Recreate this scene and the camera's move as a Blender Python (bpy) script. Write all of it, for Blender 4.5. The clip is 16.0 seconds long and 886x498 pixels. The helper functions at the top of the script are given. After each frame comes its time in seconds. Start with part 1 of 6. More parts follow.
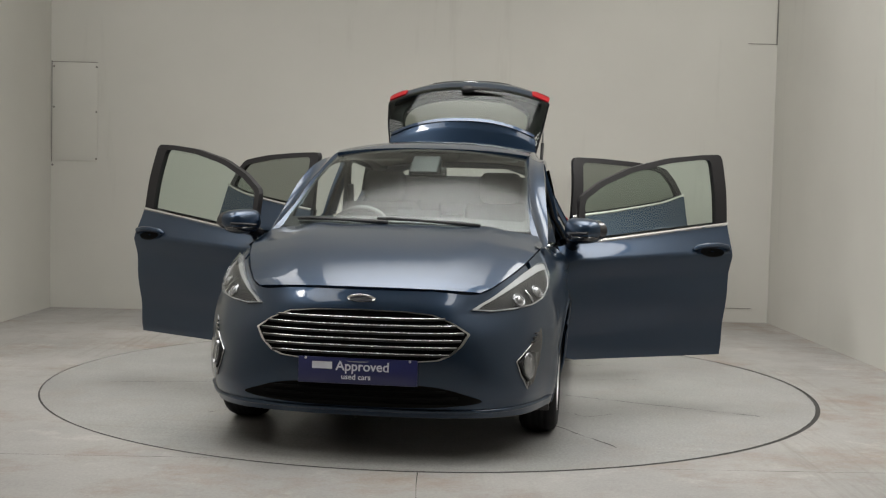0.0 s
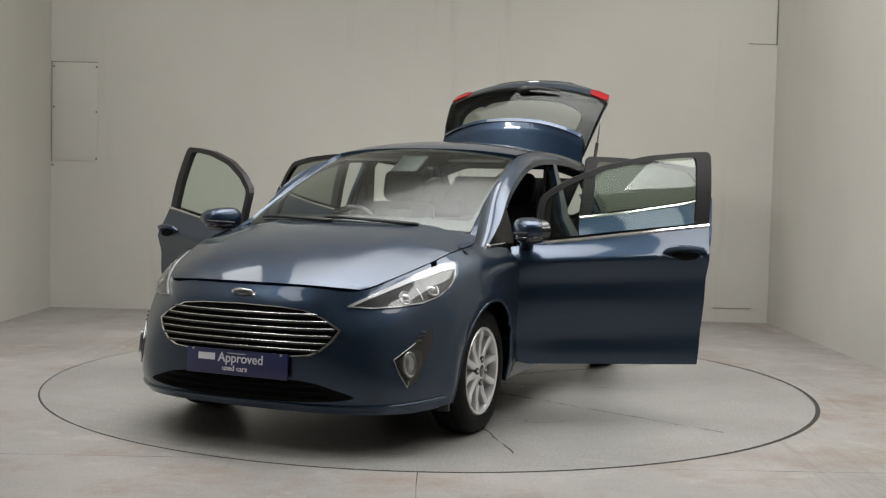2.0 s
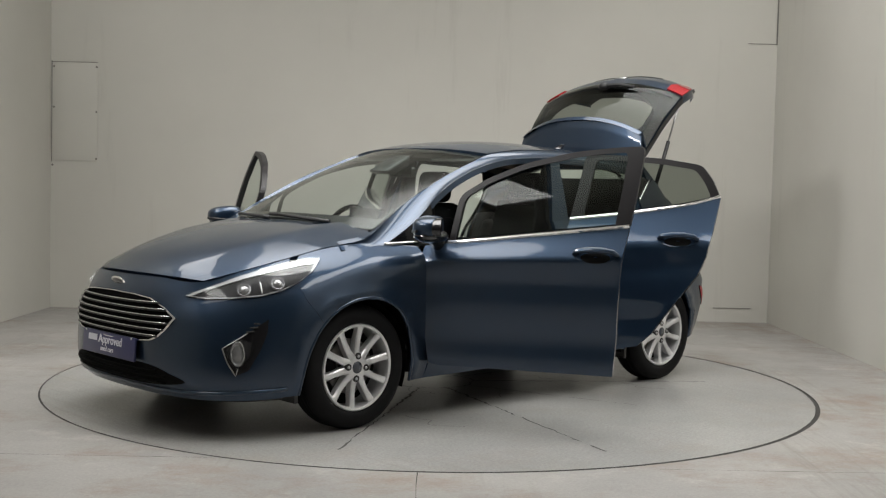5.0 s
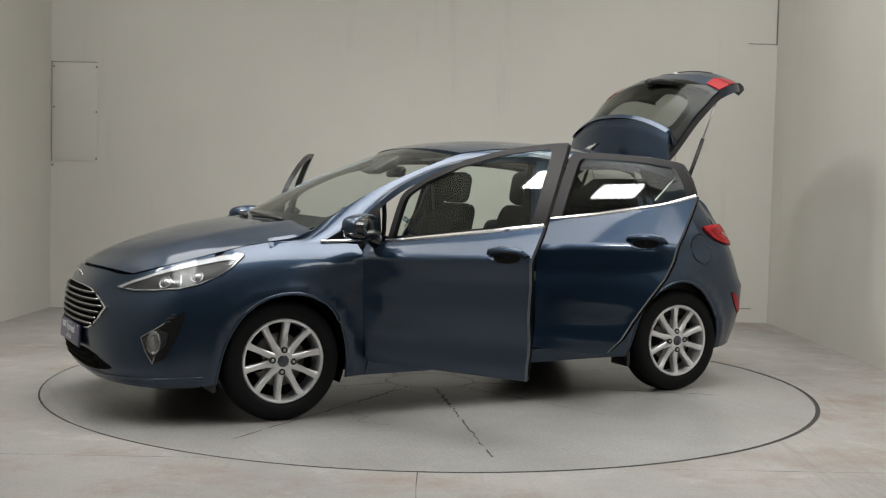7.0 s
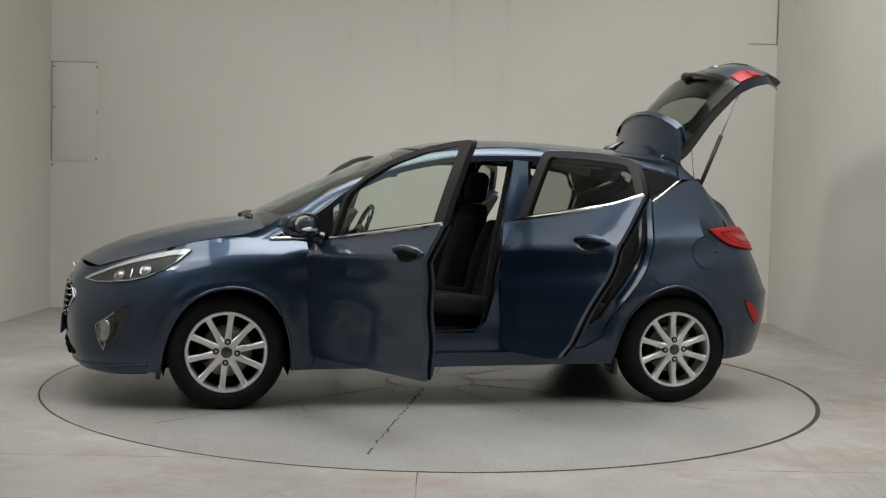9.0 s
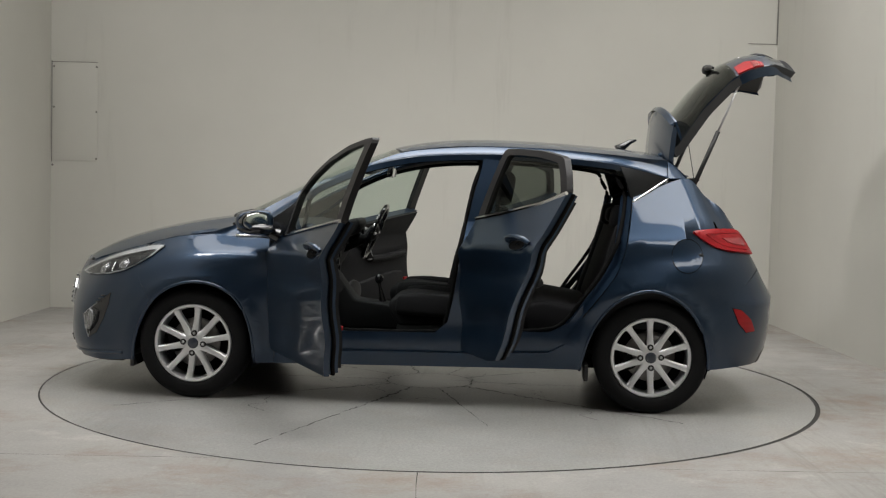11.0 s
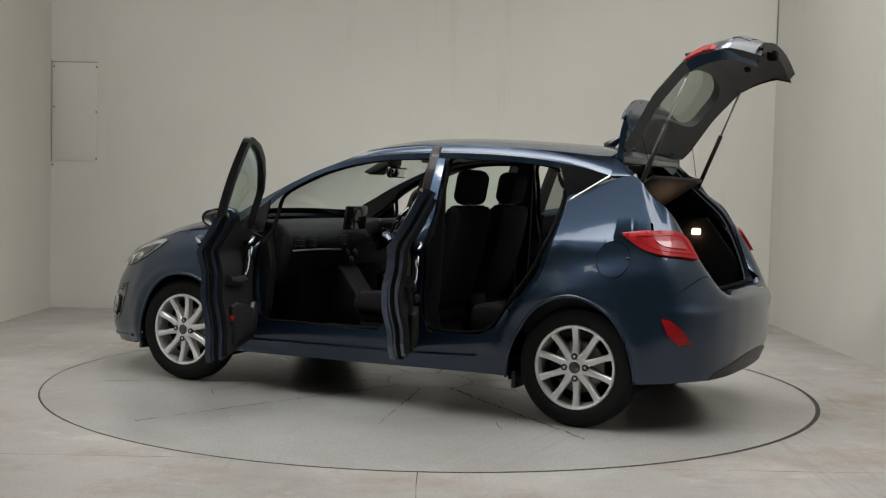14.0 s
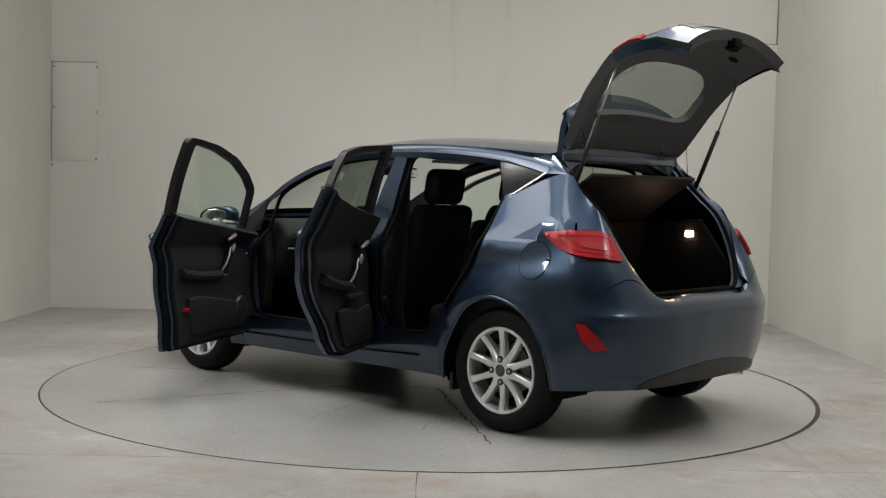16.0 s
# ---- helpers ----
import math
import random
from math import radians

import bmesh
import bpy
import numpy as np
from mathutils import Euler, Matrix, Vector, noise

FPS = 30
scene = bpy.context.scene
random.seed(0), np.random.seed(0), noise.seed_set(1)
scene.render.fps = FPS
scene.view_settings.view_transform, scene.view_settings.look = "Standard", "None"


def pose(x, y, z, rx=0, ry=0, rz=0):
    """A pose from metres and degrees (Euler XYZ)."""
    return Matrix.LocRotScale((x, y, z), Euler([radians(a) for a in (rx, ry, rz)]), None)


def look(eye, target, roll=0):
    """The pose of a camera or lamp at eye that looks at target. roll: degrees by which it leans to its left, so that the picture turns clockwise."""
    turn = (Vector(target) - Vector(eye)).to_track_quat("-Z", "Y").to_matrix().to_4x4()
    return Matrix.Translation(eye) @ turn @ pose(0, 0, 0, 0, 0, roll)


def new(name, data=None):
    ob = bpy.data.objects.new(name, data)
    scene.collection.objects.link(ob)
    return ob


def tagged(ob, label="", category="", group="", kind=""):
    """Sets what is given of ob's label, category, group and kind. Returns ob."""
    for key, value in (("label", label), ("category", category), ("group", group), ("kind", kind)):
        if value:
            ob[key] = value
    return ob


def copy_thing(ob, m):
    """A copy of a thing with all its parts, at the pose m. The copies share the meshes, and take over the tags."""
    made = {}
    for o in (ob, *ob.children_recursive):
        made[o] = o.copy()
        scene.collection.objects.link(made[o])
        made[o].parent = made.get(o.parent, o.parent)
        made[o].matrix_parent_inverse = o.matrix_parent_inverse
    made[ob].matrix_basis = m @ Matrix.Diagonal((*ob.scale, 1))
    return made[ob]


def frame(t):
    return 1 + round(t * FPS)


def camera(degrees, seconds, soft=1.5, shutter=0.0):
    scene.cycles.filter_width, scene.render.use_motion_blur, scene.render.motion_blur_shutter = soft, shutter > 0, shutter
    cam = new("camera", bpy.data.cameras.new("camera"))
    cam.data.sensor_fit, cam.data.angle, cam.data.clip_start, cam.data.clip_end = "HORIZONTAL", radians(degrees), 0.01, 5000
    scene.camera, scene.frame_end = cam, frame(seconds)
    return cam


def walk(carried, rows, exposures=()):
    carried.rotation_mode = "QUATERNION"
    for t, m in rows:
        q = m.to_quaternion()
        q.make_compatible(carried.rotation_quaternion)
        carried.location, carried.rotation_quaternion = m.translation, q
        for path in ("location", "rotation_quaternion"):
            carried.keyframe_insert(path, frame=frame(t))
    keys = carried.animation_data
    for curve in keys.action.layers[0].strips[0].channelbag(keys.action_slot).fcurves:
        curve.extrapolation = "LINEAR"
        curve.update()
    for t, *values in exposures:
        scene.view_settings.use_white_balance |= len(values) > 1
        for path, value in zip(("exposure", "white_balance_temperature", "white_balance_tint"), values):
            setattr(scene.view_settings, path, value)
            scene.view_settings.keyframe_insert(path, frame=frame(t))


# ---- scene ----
# The camera stands still on its tripod.
cam = camera(42.285, 16.0, soft=1.25)
EYE = Vector((0.0, -6.998, 1.186))
STAND = look(EYE, EYE + Vector((0.00922, 0.99854, -0.05321)), 1.33)
walk(cam, [(0.0, STAND), (16.0, STAND)])

# ---------------------------------------------------------------- light
scene.view_settings.exposure = 0.0
world = bpy.data.worlds.new("studio_surround")
scene.world = world
world.use_nodes = True
world.node_tree.nodes["Background"].inputs[0].default_value = (0.9, 0.95, 1.0, 1)
world.node_tree.nodes["Background"].inputs[1].default_value = 0.02

# ROOM_F and ROOM_H bound unseen ends, placed to suit the bounce light.
ROOM_L, ROOM_R, ROOM_B, ROOM_F, ROOM_H = -3.53, 3.13, 3.60, -14.0, 4.6
# softboxes: place, turn (about y and z), width and length, watts, spread
# The first two are unseen fill strips, added to brighten the side walls.
UNSEEN_SOFTBOXES = [((-2.85, -1.45, ROOM_H - 0.05), (0, 0), 1.0, 6.6, 70, 170), ((2.58, -1.45, ROOM_H - 0.05), (0, 0), 0.9, 6.6, 108, 170),
             ((0.00, -0.15, ROOM_H - 0.05), (0, 0), 3.4, 4.5, 100, 92), ((ROOM_L + 0.32, -2.8, 3.98), (-90, 34), 0.58, 0.80, 52, 120)]
for place, turn, bw, bl, watts, spread in UNSEEN_SOFTBOXES:
    d = bpy.data.lights.new("unseen_softbox_light", "AREA")
    d.shape, d.size, d.size_y, d.energy, d.color = "RECTANGLE", bw, bl, watts, (1.0, 0.99, 0.975)
    d.spread = radians(spread)
    lo = new("unseen_softbox_light", d)
    lo.matrix_world = pose(*place, 0, *turn)


# ---------------------------------------------------------------- materials
def material(name):
    m = bpy.data.materials.new(name)
    m.use_nodes = True
    nt = m.node_tree
    return m, nt, nt.nodes["Principled BSDF"]


def node(nt, kind, **kw):
    n = nt.nodes.new(kind)
    for k, v in kw.items():
        n.inputs[k.replace("_", " ")].default_value = v
    return n


def coords(nt, scale=(1, 1, 1)):
    tc = nt.nodes.new("ShaderNodeTexCoord")
    mp = nt.nodes.new("ShaderNodeMapping")
    mp.inputs["Scale"].default_value = scale
    nt.links.new(tc.outputs["Object"], mp.inputs["Vector"])
    return mp.outputs["Vector"]


def noise_tex(nt, vec, scale, detail=4, rough=0.6):
    n = node(nt, "ShaderNodeTexNoise", Scale=scale, Detail=detail, Roughness=rough)
    nt.links.new(vec, n.inputs["Vector"])
    return n.outputs["Fac"]


def ramp(nt, fac, stops):
    r = nt.nodes.new("ShaderNodeValToRGB")
    while len(r.color_ramp.elements) < len(stops):
        r.color_ramp.elements.new(0.5)
    for e, (pos, col) in zip(r.color_ramp.elements, stops):
        e.position, e.color = pos, (*col, 1) if len(col) == 3 else col
    nt.links.new(fac, r.inputs["Fac"])
    return r.outputs["Color"]


def mixed(nt, fac, a, b, mode="MIX"):
    x = nt.nodes.new("ShaderNodeMix")
    x.data_type, x.blend_type = "RGBA", mode
    for s, v in ((x.inputs[0], fac), (x.inputs[6], a), (x.inputs[7], b)):
        if isinstance(v, (int, float)):
            s.default_value = v
        elif isinstance(v, tuple):
            s.default_value = (*v, 1)
        else:
            nt.links.new(v, s)
    return x.outputs[2]


def bumped(nt, bsdf, height, strength=0.2, distance=0.002):
    b = node(nt, "ShaderNodeBump", Strength=strength, Distance=distance)
    nt.links.new(height, b.inputs["Height"])
    nt.links.new(b.outputs["Normal"], bsdf.inputs["Normal"])


def mat_plain(name, col, rough=0.5, metal=0.0, coat=0.0, grain=0.0, grain_scale=300, vary=0.12, spec=0.5):
    m, nt, b = material(name)
    vec = coords(nt)
    c = mixed(nt, noise_tex(nt, vec, 9, 3), tuple(x * (1 - vary) for x in col), tuple(min(1, x * (1 + vary)) for x in col))
    nt.links.new(c, b.inputs["Base Color"])
    b.inputs["Roughness"].default_value, b.inputs["Metallic"].default_value = rough, metal
    b.inputs["Coat Weight"].default_value = coat
    b.inputs["Specular IOR Level"].default_value = spec
    if grain:
        bumped(nt, b, noise_tex(nt, vec, grain_scale, 2), grain, 0.001)
    return m


def mat_paint():
    m, nt, b = material("blue_metallic_paint")
    vec = coords(nt)
    flake = noise_tex(nt, vec, 900, 1)
    c = mixed(nt, flake, (0.009, 0.022, 0.046), (0.019, 0.043, 0.083))
    nt.links.new(c, b.inputs["Base Color"])
    b.inputs["Metallic"].default_value = 0.72
    b.inputs["Roughness"].default_value = 0.36
    b.inputs["Coat Weight"].default_value = 0.85
    b.inputs["Coat IOR"].default_value = 1.5
    b.inputs["Coat Roughness"].default_value = 0.055
    bumped(nt, b, flake, 0.04, 0.0006)
    return m


def mat_wall(name, base, scale=1.0):
    m, nt, b = material(name)
    vec = coords(nt)
    c = mixed(nt, ramp(nt, noise_tex(nt, vec, 0.55, 5, 0.6), [(0.35, (0, 0, 0)), (0.7, (1, 1, 1))]), tuple(x * 0.93 for x in base), base)
    streak = noise_tex(nt, coords(nt, (3.0, 3.0, 0.25)), 1.3, 5, 0.7)
    c = mixed(nt, ramp(nt, streak, [(0.6, (0, 0, 0)), (0.95, (0.5, 0.5, 0.5))]), c, (0.33, 0.31, 0.275))
    scuff = noise_tex(nt, vec, 5.5, 6, 0.75)
    c = mixed(nt, ramp(nt, scuff, [(0.69, (0, 0, 0)), (0.82, (0.35, 0.35, 0.35))]), c, (0.26, 0.24, 0.21))
    nt.links.new(c, b.inputs["Base Color"])
    b.inputs["Roughness"].default_value = 0.75
    bumped(nt, b, noise_tex(nt, vec, 60, 4), 0.12, 0.003)
    return m


def mat_concrete(name, light, dark, gloss, wear):
    m, nt, b = material(name)
    vec = coords(nt)
    big = noise_tex(nt, vec, 0.9, 6, 0.62)
    c = mixed(nt, ramp(nt, big, [(0.32, (0, 0, 0)), (0.68, (1, 1, 1))]), dark, light)
    # brown patches where the paint has worn through, long streaks and tyre marks
    patch = noise_tex(nt, coords(nt, (0.9, 1.1, 1)), 1.25, 8, 0.74)
    c = mixed(nt, ramp(nt, patch, [(0.50, (0, 0, 0)), (0.66, (wear, wear, wear))]), c, (0.245, 0.19, 0.145))
    streak = noise_tex(nt, coords(nt, (4.0, 0.8, 1)), 1.2, 7, 0.72)
    c = mixed(nt, ramp(nt, streak, [(0.60, (0, 0, 0)), (0.76, (wear * 0.5, wear * 0.5, wear * 0.5))]), c, (0.20, 0.185, 0.165))
    pale = noise_tex(nt, coords(nt, (1.5, 1.9, 1)), 2.0, 7, 0.72)
    c = mixed(nt, ramp(nt, pale, [(0.56, (0, 0, 0)), (0.74, (wear * 0.7, wear * 0.7, wear * 0.7))]), c, (0.52, 0.50, 0.47))
    # fine parallel scrape marks in a few places
    scrape = noise_tex(nt, coords(nt, (16.0, 0.55, 1)), 1.6, 5, 0.6)
    place = noise_tex(nt, coords(nt, (0.75, 0.45, 1)), 1.0, 2, 0.5)
    both_marks = mixed(nt, 1.0, ramp(nt, scrape, [(0.50, (0, 0, 0)), (0.66, (wear * 0.8, wear * 0.8, wear * 0.8))]), ramp(nt, place, [(0.50, (0, 0, 0)), (0.60, (1, 1, 1))]), "MULTIPLY")
    c = mixed(nt, both_marks, c, (0.20, 0.185, 0.16))
    spots = noise_tex(nt, vec, 13, 6, 0.8)
    c = mixed(nt, ramp(nt, spots, [(0.645, (0, 0, 0)), (0.72, (0.75, 0.75, 0.75))]), c, (0.12, 0.11, 0.10))
    fine = noise_tex(nt, vec, 70, 5, 0.7)
    c = mixed(nt, 0.25, c, ramp(nt, fine, [(0.3, (0.2, 0.19, 0.18)), (0.7, (0.8, 0.79, 0.77))]), "OVERLAY")
    nt.links.new(c, b.inputs["Base Color"])
    r = ramp(nt, patch, [(0.35, (gloss, gloss, gloss)), (0.7, (gloss + 0.2 * wear, gloss + 0.2 * wear, gloss + 0.2 * wear))])
    nt.links.new(r, b.inputs["Roughness"])
    bumped(nt, b, fine, 0.12, 0.002)
    return m


def mat_glass(name, tint, ior=1.45, haze=0.015):
    m, nt, b = material(name)
    nt.nodes.remove(b)
    facing = node(nt, "ShaderNodeLayerWeight", Blend=0.5)
    power = nt.nodes.new("ShaderNodeMath")
    power.operation = "POWER"
    power.inputs[1].default_value = 5.0
    fres = nt.nodes.new("ShaderNodeMath")
    fres.operation = "MULTIPLY_ADD"
    r0 = ((ior - 1) / (ior + 1)) ** 2 * 1.6
    fres.inputs[1].default_value, fres.inputs[2].default_value = 1 - r0, r0
    nt.links.new(facing.outputs["Facing"], power.inputs[0])
    nt.links.new(power.outputs[0], fres.inputs[0])
    tr = node(nt, "ShaderNodeBsdfTransparent", Color=(*tint, 1))
    gl = node(nt, "ShaderNodeBsdfGlossy", Color=(0.95, 0.97, 0.95, 1), Roughness=haze)
    mx = nt.nodes.new("ShaderNodeMixShader")
    for s, t in ((fres.outputs[0], mx.inputs[0]), (tr.outputs[0], mx.inputs[1]), (gl.outputs[0], mx.inputs[2]),
                 (mx.outputs[0], nt.nodes["Material Output"].inputs[0])):
        nt.links.new(s, t)
    return m


def mat_red_lens():
    m, nt, b = material("red_lamp_lens")
    vec = coords(nt)
    rib = noise_tex(nt, coords(nt, (1, 1, 60)), 1.0, 1)
    nt.links.new(mixed(nt, rib, (0.20, 0.002, 0.005), (0.42, 0.005, 0.010)), b.inputs["Base Color"])
    b.inputs["Roughness"].default_value = 0.45
    b.inputs["Specular IOR Level"].default_value = 0.2
    b.inputs["Coat Weight"].default_value, b.inputs["Coat Roughness"].default_value = 0.35, 0.03
    bumped(nt, b, noise_tex(nt, vec, 120, 1), 0.15, 0.001)
    return m


def mat_glow(name, col, strength):
    m, nt, b = material(name)
    b.inputs["Base Color"].default_value = (*col, 1)
    b.inputs["Emission Color"].default_value = (*col, 1)
    b.inputs["Emission Strength"].default_value = strength
    return m


PAINT = mat_paint()
BLACK = mat_plain("black_plastic", (0.014, 0.014, 0.015), 0.45, grain=0.25, grain_scale=500)
GLOSSBLACK = mat_plain("gloss_black_plastic", (0.010, 0.010, 0.012), 0.12, coat=0.6)
FRAMEBLACK = mat_plain("satin_black_window_frame", (0.010, 0.009, 0.010), 0.40, spec=0.3)
# Near-black parts; also the flat patches painted as shade in recesses.
UNDER = mat_plain("matt_black_parts_and_shade", (0.006, 0.006, 0.006), 0.92, spec=0.08)
RUBBER = mat_plain("tyre_rubber", (0.006, 0.006, 0.0065), 0.75, grain=0.3, grain_scale=220, spec=0.2)
ALLOY = mat_plain("silver_alloy", (0.72, 0.72, 0.73), 0.33, metal=0.55, coat=0.4, vary=0.05)
CHROME = mat_plain("chrome", (0.80, 0.80, 0.80), 0.10, metal=1.0, vary=0.02)
SATIN = mat_plain("satin_silver", (0.55, 0.55, 0.56), 0.32, metal=0.9)
GRIPSILVER = mat_plain("brushed_grey_grip", (0.26, 0.26, 0.27), 0.45, metal=0.6)
DISC = mat_plain("brake_disc_steel", (0.20, 0.19, 0.18), 0.45, metal=0.9)
TRIM = mat_plain("charcoal_trim_plastic", (0.014, 0.014, 0.015), 0.62, grain=0.5, grain_scale=400, spec=0.15)
GREYTRIM = mat_plain("grey_tailgate_trim", (0.046, 0.047, 0.050), 0.65, grain=0.4, grain_scale=350)
FABRIC = mat_plain("dark_seat_fabric", (0.011, 0.011, 0.012), 0.92, grain=0.25, grain_scale=300, vary=0.25, spec=0.15)
HEADLINING = mat_plain("pale_headlining", (0.34, 0.33, 0.31), 0.9, grain=0.3)
PILLARTRIM = mat_plain("grey_pillar_trim", (0.17, 0.168, 0.16), 0.8, grain=0.3)
CARPET = mat_plain("black_carpet", (0.006, 0.006, 0.006), 0.97, grain=0.9, grain_scale=500, spec=0.15)
SCREEN = mat_plain("dark_display_glass", (0.010, 0.011, 0.013), 0.12, coat=0.2)
QUARTERGLASS = mat_plain("dark_fixed_glass", (0.006, 0.0065, 0.007), 0.18, spec=0.3)
LENSWHITE = mat_plain("frosted_lamp_optic", (0.52, 0.53, 0.54), 0.28, metal=0.35, coat=1.0, vary=0.05)
REFLECTOR = mat_plain("lamp_reflector", (0.72, 0.72, 0.73), 0.14, metal=1.0)
LAMPDARK = mat_plain("lamp_bezel", (0.016, 0.016, 0.018), 0.3, spec=0.3)
REDLENS = mat_red_lens()
PINKLENS = mat_plain("clear_reverse_lens", (0.30, 0.03, 0.035), 0.15, coat=1.0)
FOGOPTIC = mat_plain("fog_lamp_optic", (0.30, 0.30, 0.31), 0.22, metal=0.6, coat=1.0)
PLATEBLUE = mat_plain("navy_show_plate", (0.022, 0.026, 0.105), 0.30, coat=0.3)
LETTER = mat_plain("pale_lettering", (0.72, 0.73, 0.80), 0.4)
BADGE = mat_plain("dark_badge_enamel", (0.03, 0.035, 0.05), 0.2, coat=1.0)
GLASS = mat_glass("green_tinted_glass", (0.74, 0.84, 0.78))
PRIVACY = mat_glass("rear_tinted_glass", (0.36, 0.39, 0.36), 1.27)
SCREENGLASS = mat_glass("windscreen_glass", (0.80, 0.87, 0.84), 1.45, 0.13)
CLEAR = mat_glass("clear_lamp_cover", (0.93, 0.94, 0.95))
WALLPAINT = mat_wall("off_white_wall_paint", (0.615, 0.604, 0.556))
CEILPAINT = mat_plain("ceiling_white", (0.72, 0.71, 0.68), 0.85)
FLOORMAT = mat_concrete("worn_painted_concrete", (0.345, 0.335, 0.318), (0.245, 0.240, 0.230), 0.38, 0.8)
DISCMAT = mat_concrete("turntable_painted_concrete", (0.340, 0.337, 0.326), (0.275, 0.273, 0.266), 0.23, 0.22)
JOINT = mat_plain("dark_joint_filler", (0.030, 0.028, 0.026), 0.9)
CRACK = mat_plain("dirty_crack", (0.030, 0.027, 0.024), 0.9)
PENCIL = mat_plain("dark_wall_joint", (0.20, 0.19, 0.175), 0.9)
BULB = mat_glow("boot_lamp_glow", (1.0, 0.60, 0.36), 60.0)
PANELGLOW = mat_glow("ceiling_panel_diffuser", (1.0, 0.972, 0.94), 0.12)


# ---------------------------------------------------------------- mesh helpers
FLIP = Matrix.Diagonal((1, -1, 1, 1))


def mesh_part(name, verts, faces, mat, parent, label="", normals=None, smooth=True):
    me = bpy.data.meshes.new(name)
    me.from_pydata([tuple(v) for v in verts], [], faces)
    me.materials.append(mat)
    if smooth:
        me.polygons.foreach_set("use_smooth", [True] * len(me.polygons))
    if normals is not None:
        me.normals_split_custom_set_from_vertices([tuple(n) for n in normals])
    me.update()
    ob = new(name, me)
    ob.parent = parent
    return tagged(ob, label)


def part(name, bm, mat, parent, label="", smooth=True, m=None, sharp=35):
    if m is not None:
        bmesh.ops.transform(bm, matrix=m, verts=bm.verts)
        if m.determinant() < 0:
            bmesh.ops.reverse_faces(bm, faces=bm.faces)
    me = bpy.data.meshes.new(name)
    for f in bm.faces:
        f.smooth = smooth
    for e in bm.edges:
        if len(e.link_faces) == 2 and e.calc_face_angle(0) > radians(sharp):
            e.smooth = False
    bm.to_mesh(me)
    bm.free()
    me.materials.append(mat)
    ob = new(name, me)
    ob.parent = parent
    return tagged(ob, label)


def box(bm, c, size, bevel=0.0, m=None, seg=2):
    r = bmesh.ops.create_cube(bm, size=1.0)
    vs = r["verts"]
    bmesh.ops.scale(bm, vec=size, verts=vs)
    if bevel:
        es = list({e for v in vs for e in v.link_edges})
        r = bmesh.ops.bevel(bm, geom=es, offset=bevel, segments=seg, profile=0.5, affect="EDGES")
        vs = list({v for f in r["faces"] for v in f.verts} | {v for v in vs if v.is_valid})
    mm = Matrix.Translation(c) @ (m or Matrix())
    bmesh.ops.transform(bm, matrix=mm, verts=vs)
    return vs


def ball(bm, c, size, m=None, u=20, v=12):
    r = bmesh.ops.create_uvsphere(bm, u_segments=u, v_segments=v, radius=1.0)
    mm = Matrix.Translation(c) @ (m or Matrix()) @ Matrix.Diagonal((*size, 1))
    bmesh.ops.transform(bm, matrix=mm, verts=r["verts"])


def tube(bm, pts, rad, seg=8, flat=1.0, caps=True):
    """A rod swept along pts; rad may be one radius or one for each point."""
    pts = [Vector(p) for p in pts]
    rads = rad if isinstance(rad, (list, tuple)) else [rad] * len(pts)
    rings, up = [], None
    for i, p in enumerate(pts):
        t = (pts[min(i + 1, len(pts) - 1)] - pts[max(i - 1, 0)]).normalized()
        ref = Vector((0, 0, 1)) if abs(t.z) < 0.9 else Vector((1, 0, 0))
        a = t.cross(ref).normalized()
        b = a.cross(t).normalized()
        rings.append([bm.verts.new(p + rads[i] * (math.cos(k * 2 * math.pi / seg) * a + flat * math.sin(k * 2 * math.pi / seg) * b)) for k in range(seg)])
    for r0, r1 in zip(rings, rings[1:]):
        for k in range(seg):
            bm.faces.new((r0[k], r0[(k + 1) % seg], r1[(k + 1) % seg], r1[k]))
    if caps:
        bm.faces.new(rings[0][::-1])
        bm.faces.new(rings[-1])


def lathe(bm, prof, seg=48, m=None):
    """Turns (radius, y) pairs round the y axis."""
    m = m or Matrix()
    rings = []
    for r, y in prof:
        rings.append([bm.verts.new(m @ Vector((r * math.cos(k * 2 * math.pi / seg), y, r * math.sin(k * 2 * math.pi / seg)))) for k in range(seg)])
    for r0, r1 in zip(rings, rings[1:]):
        for k in range(seg):
            bm.faces.new((r0[k], r0[(k + 1) % seg], r1[(k + 1) % seg], r1[k]))


def extrude_profile(bm, pts, y0, y1, bevel=0.0):
    """A solid with the (x, z) outline pts, from y0 to y1."""
    a = [bm.verts.new((x, y0, z)) for x, z in pts]
    b = [bm.verts.new((x, y1, z)) for x, z in pts]
    n = len(pts)
    fs = [bm.faces.new(a), bm.faces.new(b[::-1])]
    for i in range(n):
        fs.append(bm.faces.new((a[i], b[i], b[(i + 1) % n], a[(i + 1) % n])))
    bmesh.ops.recalc_face_normals(bm, faces=fs)
    if bevel:
        es = list({e for f in fs for e in f.edges})
        bmesh.ops.bevel(bm, geom=es, offset=bevel, segments=3, profile=0.5, affect="EDGES")


